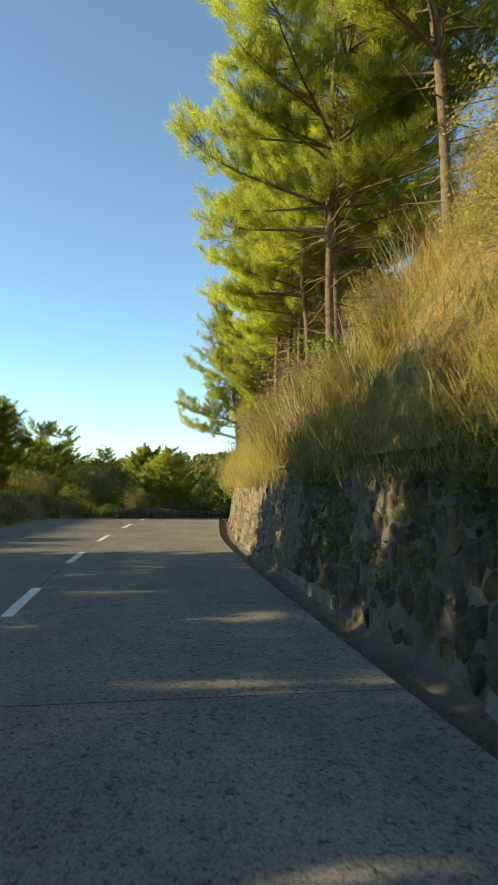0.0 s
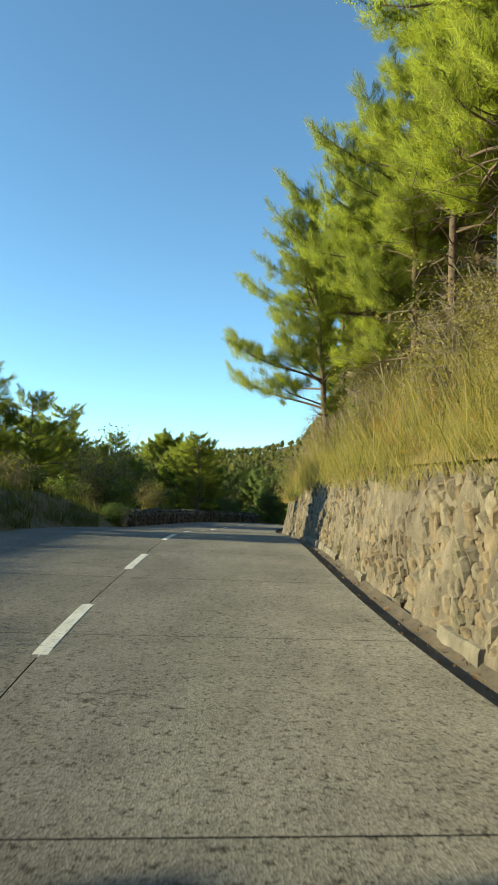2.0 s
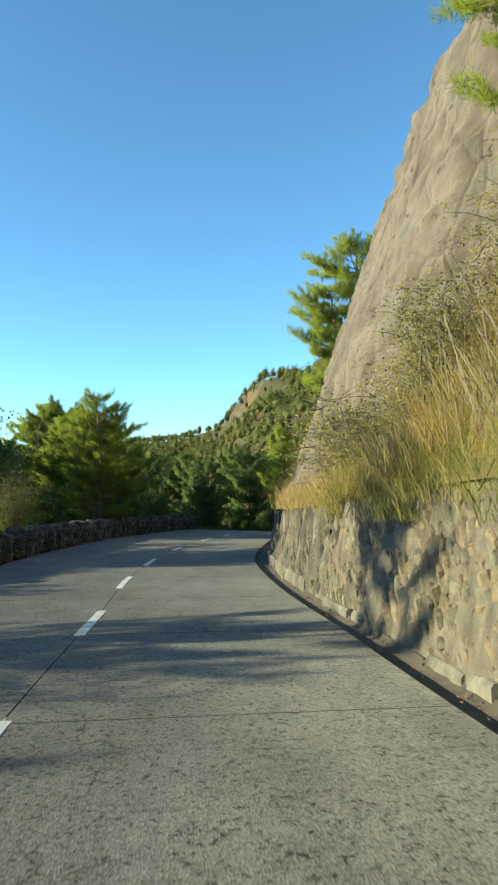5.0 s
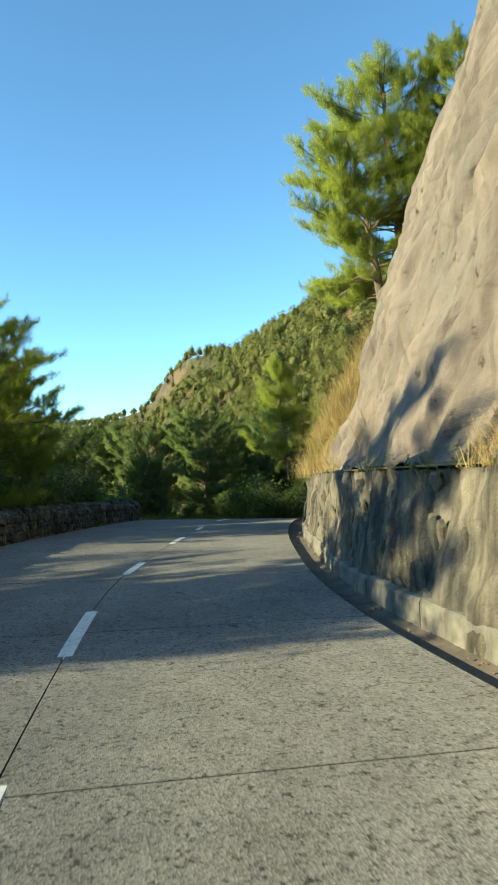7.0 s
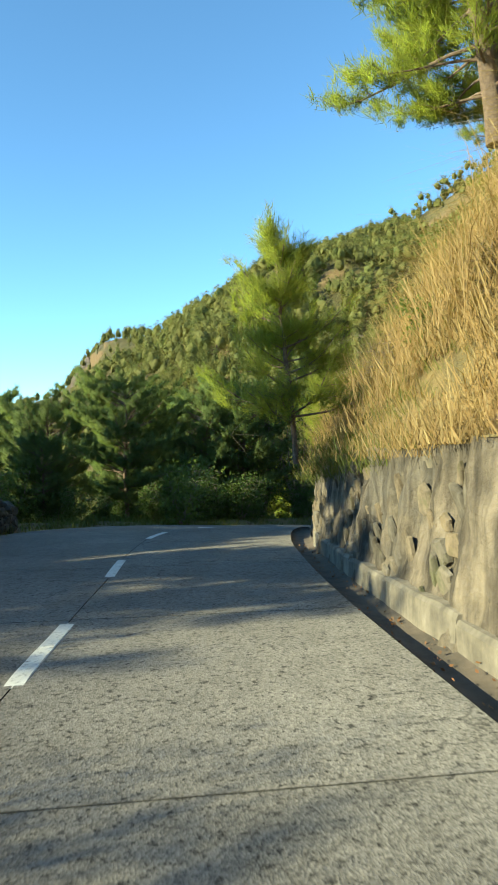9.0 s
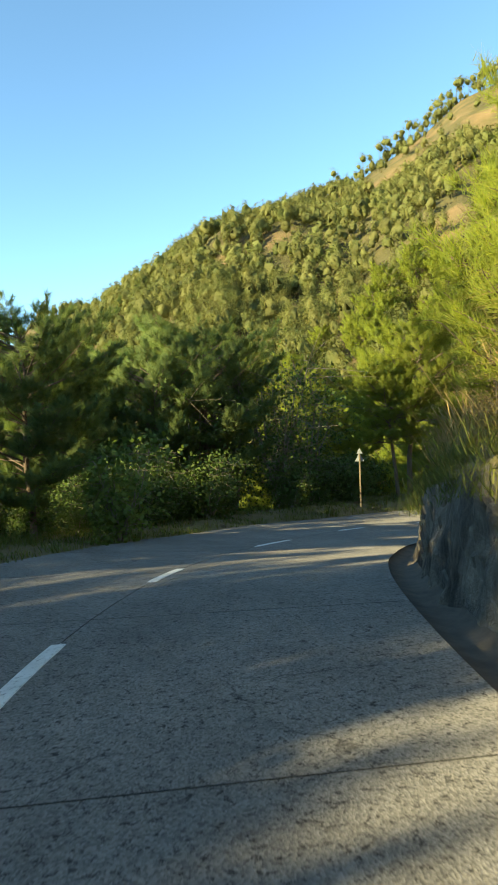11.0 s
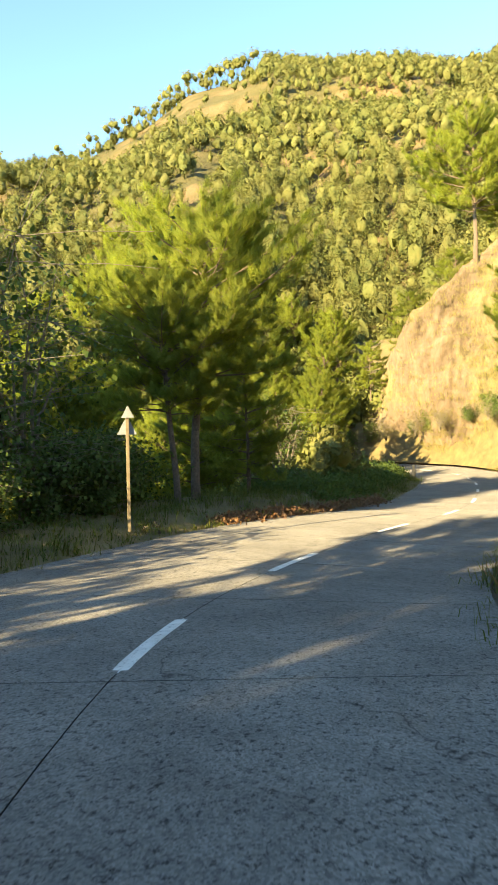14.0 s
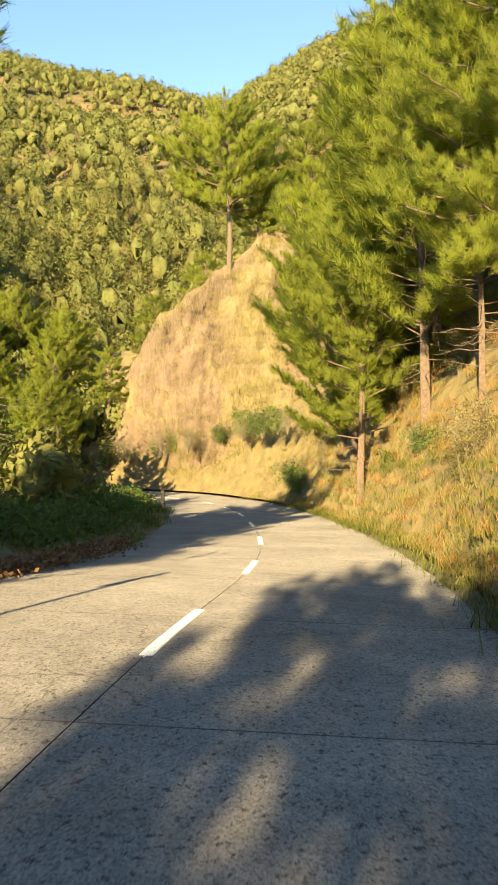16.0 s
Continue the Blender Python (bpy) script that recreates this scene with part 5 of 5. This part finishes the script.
# ---- bare crag on the far hill ----
def crag():
    A, Q = np.meshgrid(np.linspace(83.2, 90.0, 60), np.linspace(0.66, 0.992, 50), indexing="ij")
    r0 = np.interp(A, [-60, 10, 40, 52, 200], [70, 92, 100, 62, 90])
    R = r0 + Q * (np.interp(A, FAR_AZ, FAR_D) - r0)
    a = np.radians(A)
    edge = np.minimum(np.minimum(A - 83.2, 90.0 - A) / 1.5, np.minimum(Q - 0.66, 0.992 - Q) / 0.05).clip(0, 1)
    z = hill_height(A, R) - 3 + edge * (3.4 + 2.4 * fbm(A * 1.6, Q * 9, 3.0) + 2.0 * fbm(A * 5, Q * 30, 1.0))
    v = np.stack([MID[0] + R * np.cos(a), MID[1] + R * np.sin(a), z], -1).reshape(-1, 3)
    put("backdrop_crag", mesh_of("crag", v, facing(v, grid_faces(60, 50), (0, 0, 1)), M_CRAG), kind="structure", label="bare reddish-brown crag on the far hill")


crag()

# ---- parapet on the valley side ----
def parapet():
    s = np.arange(along(49.0), along(79.2), 0.2)
    A = np.array([(0.0, -0.1), (0.0, 0.2), (0.02, 0.5), (0.05, 0.7), (0.12, 0.8), (0.25, 0.82), (0.4, 0.8), (0.5, 0.6), (0.52, -0.5)])
    S = np.repeat(s[:, None], len(A), 1)
    D, H = np.broadcast_to(A[:, 0], S.shape), np.broadcast_to(A[:, 1], S.shape)
    lump = 0.02 * fbm(S * 1.7, H * 6, 2.0)
    end = np.clip(np.minimum((along(79.2) - S) / 0.8, (S - along(49.0)) / 1.6), 0.15, 1)
    v = on(S, -lane_l(S) - 0.2 - D - lump, H * end + 2 * lump * (H > 0.1))
    return put("parapet", mesh_of("parapet", v.reshape(-1, 3), grid_faces(len(s), len(A)), M_MORTAR, smooth=True), kind="structure", label="low dark mossy stone parapet along the valley edge")


PARAPET = parapet()

# ---- roadside sign, stones, litter, far house ----
def box(sx, sy, sz, bevel=0.0):
    bm = bmesh.new()
    bmesh.ops.create_cube(bm, size=1)
    bmesh.ops.scale(bm, vec=(sx, sy, sz), verts=bm.verts)
    if bevel:
        bmesh.ops.bevel(bm, geom=bm.edges[:], offset=bevel, segments=2, affect="EDGES")
    return bm


def part(name, bm, material, parent, label="", at=None):
    me = bpy.data.meshes.new(name)
    bm.to_mesh(me)
    bm.free()
    me.materials.append(material)
    ob = put(name, me, parent, label)
    if at is not None:
        ob.matrix_basis = at
    return ob


def triangle_plate(side, thick):
    bm = bmesh.new()
    pts = [(-side / 2, 0), (side / 2, 0), (0, side * 0.95)]
    low, top = ([bm.verts.new((x, y, z)) for x, z in pts] for y in (-thick / 2, thick / 2))
    bm.faces.new(low), bm.faces.new(top[::-1])
    for i in range(3):
        bm.faces.new((low[i], top[i], top[(i + 1) % 3], low[(i + 1) % 3]))
    bmesh.ops.recalc_face_normals(bm, faces=bm.faces[:])
    return bm


def sign(x, y, z):
    root = tagged(new("warning_sign"), "two triangular sign plates, grey darkened for shade, on a wooden post", "sign")
    root.matrix_basis = pose(x, y, z - 0.1, 0, 2.0, -25)
    part("post", box(0.065, 0.065, 2.5, 0.008), M_POST, root, "pale weathered wooden post", pose(0, 0, 1.2))
    part("plate", triangle_plate(0.27, 0.02), M_SIGN_SHADE, root, "grey metal triangle", pose(0, -0.055, 2.38))
    part("plate", triangle_plate(0.42, 0.02), M_SIGN_SHADE, root, "grey metal triangle", pose(0, 0.055, 2.02))


sign(16.7, 98.9, -4.05)
stub = tagged(new("marker_post"), "short dark weathered roadside marker post", "post")
stub.matrix_basis = pose(51.4, 113.6, ground_at(51.4, 113.6) - 0.1, 0, 3, 20)
part("post", box(0.2, 0.2, 1.3, 0.02), M_JOINT, stub, "", pose(0, 0, 0.65))


def stone_shape(seed, rings=8):
    """Vertices and faces of one rough stone, 1 x 1 across, its face towards -y."""
    rng = np.random.default_rng(seed)
    a = np.linspace(0, 2 * np.pi, rings, endpoint=False) + rng.normal(0, 0.2, rings)
    e = 0.5 * (np.abs(np.cos(a)) ** 2.6 + np.abs(np.sin(a)) ** 2.6) ** (-1 / 2.6) * rng.uniform(0.78, 1.1, rings)
    x, z = np.cos(a) * e, np.sin(a) * e
    slope = rng.normal(0, 0.25, 2)
    back = np.column_stack([x, np.full(rings, 0.8), z])
    rim = np.column_stack([x * 0.96, rng.normal(0, 0.1, rings), z * 0.96])
    front = np.column_stack([x * 0.78, -0.42 + slope[0] * x + slope[1] * z + rng.normal(0, 0.09, rings), z * 0.78])
    mid = np.array([[rng.normal(0, 0.1), -0.5 + rng.normal(0, 0.08), rng.normal(0, 0.1)]])
    v = np.vstack([back, rim, front, mid])
    f = []
    for r in (0, rings):
        for i in range(rings):
            j = (i + 1) % rings
            f += [(r + i, r + j, r + rings + j), (r + i, r + rings + j, r + rings + i)]
    f += [(2 * rings + i, 2 * rings + (i + 1) % rings, 3 * rings) for i in range(rings)]
    return v, np.array(f)


STONES = [stone_shape(100 + k) for k in range(10)]
ROCK = [mesh_of("stone", v, f, M_STONE) for v, f in STONES]
ROCK_DK = [mesh_of("stone", v, f, M_STONE_DK) for v, f in STONES]


def loose_rocks():
    rng = random.Random(9)
    for k in range(26):
        s = along(97.2) + rng.uniform(-5, 13) if k < 20 else along(rng.uniform(80, 92))
        p = on(s, -lane_l(s) - rng.uniform(0.15, 1.6), 0.0)
        z = float(land(np.array([p[0]]), np.array([p[1]]))[0])
        r = rng.uniform(0.08, 0.22) if k else 0.3
        ob = put("stone", ROCK[k % 10], None, "loose grey stone lying at the road edge", "stone", "loose stones")
        ob.matrix_basis = pose(p[0], p[1], z + r * 0.2, rng.uniform(0, 360), rng.uniform(0, 360), rng.uniform(0, 360)) @ Matrix.Diagonal((r, r * 0.8, r * 0.7, 1))


loose_rocks()


def litter():
    rng = np.random.default_rng(77)
    n = 2600
    s = along(96.9) + rng.uniform(0, 14, n)
    w = rng.normal(0.35, 0.28, n)
    h = np.maximum(0.22 - 0.45 * np.abs(w - 0.35), 0) * rng.random(n)
    p = on(s, -lane_l(s) - w, h + 0.02)
    put("leaf_litter", mesh_of("leaf_litter", *leaves(p, 3, 0.11, rng, 0.06)[:2], M_LITTER), label="red-brown dead leaves and debris at the road edge", category="litter", kind="stuff")
    n = 900
    s = rng.uniform(along(-5), along(75), n)
    p = on(s, lane_r(s) + rng.uniform(0.0, 0.5, n), -0.08)
    put("leaf_litter", mesh_of("leaf_litter", *leaves(p, 2, 0.04, rng, 0.03)[:2], M_LITTER), label="scattered dead leaves in the gutter", category="litter", kind="stuff")


litter()


def house(x, y, z, turn):
    root = tagged(new("house"), "small pale house with a tin roof among the valley trees", "house")
    root.matrix_basis = pose(x, y, z, 0, 0, turn)
    part("wall", box(6, 4.5, 3.0), M_WALLPAINT, root, "", pose(0, 0, 1.5))
    bm = bmesh.new()
    a = [bm.verts.new(p) for p in ((-3.5, -2.8, 2.9), (3.5, -2.8, 2.9), (3.5, 0, 4.3), (-3.5, 0, 4.3), (3.5, 2.8, 2.9), (-3.5, 2.8, 2.9))]
    bm.faces.new((a[0], a[1], a[2], a[3])), bm.faces.new((a[3], a[2], a[4], a[5]))
    bm.faces.new((a[0], a[3], a[5])), bm.faces.new((a[1], a[4], a[2]))
    part("roof", bm, M_ROOF, root, "light grey tin roof")
    for k in (-1.4, 1.4):
        part("window", box(0.9, 0.06, 0.9), M_JOINT, root, "dark window", pose(k, -2.27, 1.7))


house(50.0, 146.0, -13.5, 20)


# ---- kerb blocks ----
KERB = tagged(new("kerb"), "pale concrete kerb at the foot of the wall", "kerb", kind="structure")


def kerb_block(sa, sb_, h, rough):
    s = np.linspace(sa, sb_, 6)
    prof = np.array([(0.46, -0.1), (0.465, h - 0.04), (0.49, h), (0.64, h), (0.72, h - 0.02)])
    S = np.repeat(s[:, None], 5, 1)
    H = np.broadcast_to(prof[:, 1], S.shape) + rough * fbm(S * 5, S * 0 + 1, sa) * (np.arange(5) > 0)
    U = lane_r(S) + prof[:, 0] + rough * 0.7 * fbm(S * 4, H * 9, 3 + sa * 0.01)
    v = on(S, U, H).reshape(-1, 3)
    caps = np.array([[0, 1, 2, 3], [28, 27, 26, 25]])
    put("kerb_block", mesh_of("kerb_block", v, np.vstack([facing(v, grid_faces(6, 5), (-1, 0.2, 1)), caps]), M_KERB), KERB)


rk = random.Random(12)
s = along(2.0)
while s < along(47):
    ln = rk.uniform(0.5, 2.4)
    if rk.random() < 0.45:
        kerb_block(s, s + ln, rk.uniform(0.04, 0.11), 0.03)
    s += ln + rk.uniform(0.02, 0.3)
s = along(49.0)
while s < along(74):
    kerb_block(s, s + 2.1, 0.21 + rk.uniform(-0.03, 0.03), 0.022)
    s += 2.13

# ---- wall stones: those of the sunlit stretch one by one, the rest joined ----
def wall_stones(ya, yb, wall, mesh_name, stretch, proud, fill, big=1.0, mat=M_STONE, shapes=ROCK):
    rng = random.Random(3 + int(ya))
    parts, rest = [], []
    s_end, h, row = along(yb), 0.0, 0
    while h < 1.95:
        row_h = rng.uniform(0.15, 0.25) * big
        s = along(ya) + rng.uniform(0, 0.3)
        while s < s_end:
            w = rng.uniform(0.12, 0.34) * big
            hh = row_h * rng.uniform(0.9, 2.1)
            c = h + row_h / 2 + rng.uniform(-0.09, 0.09)
            if c + hh * 0.3 < float(wall_h(s)) * (1 + 0.04 * math.sin(s)) and rng.random() < fill:
                p = on(s + w / 2, face_u(s, c) + 0.03, c)
                a, b = on(s, 0.0), on(s + w, 0.0)
                turn = math.degrees(math.atan2(b[1] - a[1], b[0] - a[0]))
                m = pose(p[0], p[1], p[2], 0, 0, turn + 180) @ pose(0, 0, 0, 9, rng.uniform(-35, 35), 0) @ Matrix.Diagonal((w * 1.05, proud * rng.uniform(0.6, 1.5), hh * 0.98, 1))
                (parts if along(stretch[0]) < s < along(stretch[1]) and len(parts) < 300 else rest).append((rng.randrange(10), m))
            s += w * rng.uniform(0.9, 1.1)
        h += row_h
    for k, m in parts:
        put("stone", shapes[k], wall).matrix_basis = m
    pieces = []
    for k, m in rest:
        v, f = STONES[k]
        a = np.array(m)
        pieces.append((v @ a[:3, :3].T + a[:3, 3], f))
    put(mesh_name, mesh_of(mesh_name, *join(*pieces), mat), wall, kind="stuff")


# Mossy stretch, its stones coloured darker for the shade there.
wall_stones(-13.5, 11.0, WALL, "stonework", (90.0, 90.0), 0.08, 1.0, 1.0, M_STONE_MOSS_SHADE)
wall_stones(11.0, 33.0, WALL, "stonework", (17.5, 28.5), 0.075, 1.0)
wall_stones(33.0, 47.3, WALL, "stonework", (90.0, 90.0), 0.06, 0.9, 1.1)
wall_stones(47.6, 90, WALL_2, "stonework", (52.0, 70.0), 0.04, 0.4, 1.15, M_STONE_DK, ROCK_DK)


def parapet_stones():
    rng, pieces = random.Random(17), []
    for row in range(4):
        s = along(50.2) + 0.1 * row
        while s < along(78.8):
            w = rng.uniform(0.16, 0.38)
            p = on(s + w / 2, -lane_l(s) - (0.17 if row < 3 else 0.42), 0.13 + 0.23 * min(row, 3) + rng.uniform(-0.05, 0.05))
            a, b = on(s, 0.0), on(s + w, 0.0)
            m = pose(p[0], p[1], p[2], 0, 0, math.degrees(math.atan2(b[1] - a[1], b[0] - a[0]))) @ pose(0, 0, 0, 0 if row < 3 else -80, rng.uniform(-30, 30), 0) @ Matrix.Diagonal((w * 1.05, rng.uniform(0.08, 0.16), rng.uniform(0.2, 0.34) if row < 3 else 0.45, 1))
            v, f = STONES[rng.randrange(10)]
            q = np.array(m)
            pieces.append((v @ q[:3, :3].T + q[:3, 3], f))
            s += w
    put("stonework", mesh_of("stonework", *join(*pieces), M_PARAPET), PARAPET, kind="stuff")


parapet_stones()

# ---- concrete slabs of the carriageway ----
s = along(4.76) - 7 * 3.945
while s < S_END - 5:
    slab(s + 0.008, s + 3.937, lambda k: seam(k) + 0.006, lambda k: lane_r(k) + 0.05, ROAD)
    slab(s + 0.008, s + 3.937, lambda k: -lane_l(k), lambda k: seam(k) - 0.006, ROAD)
    s += 3.945
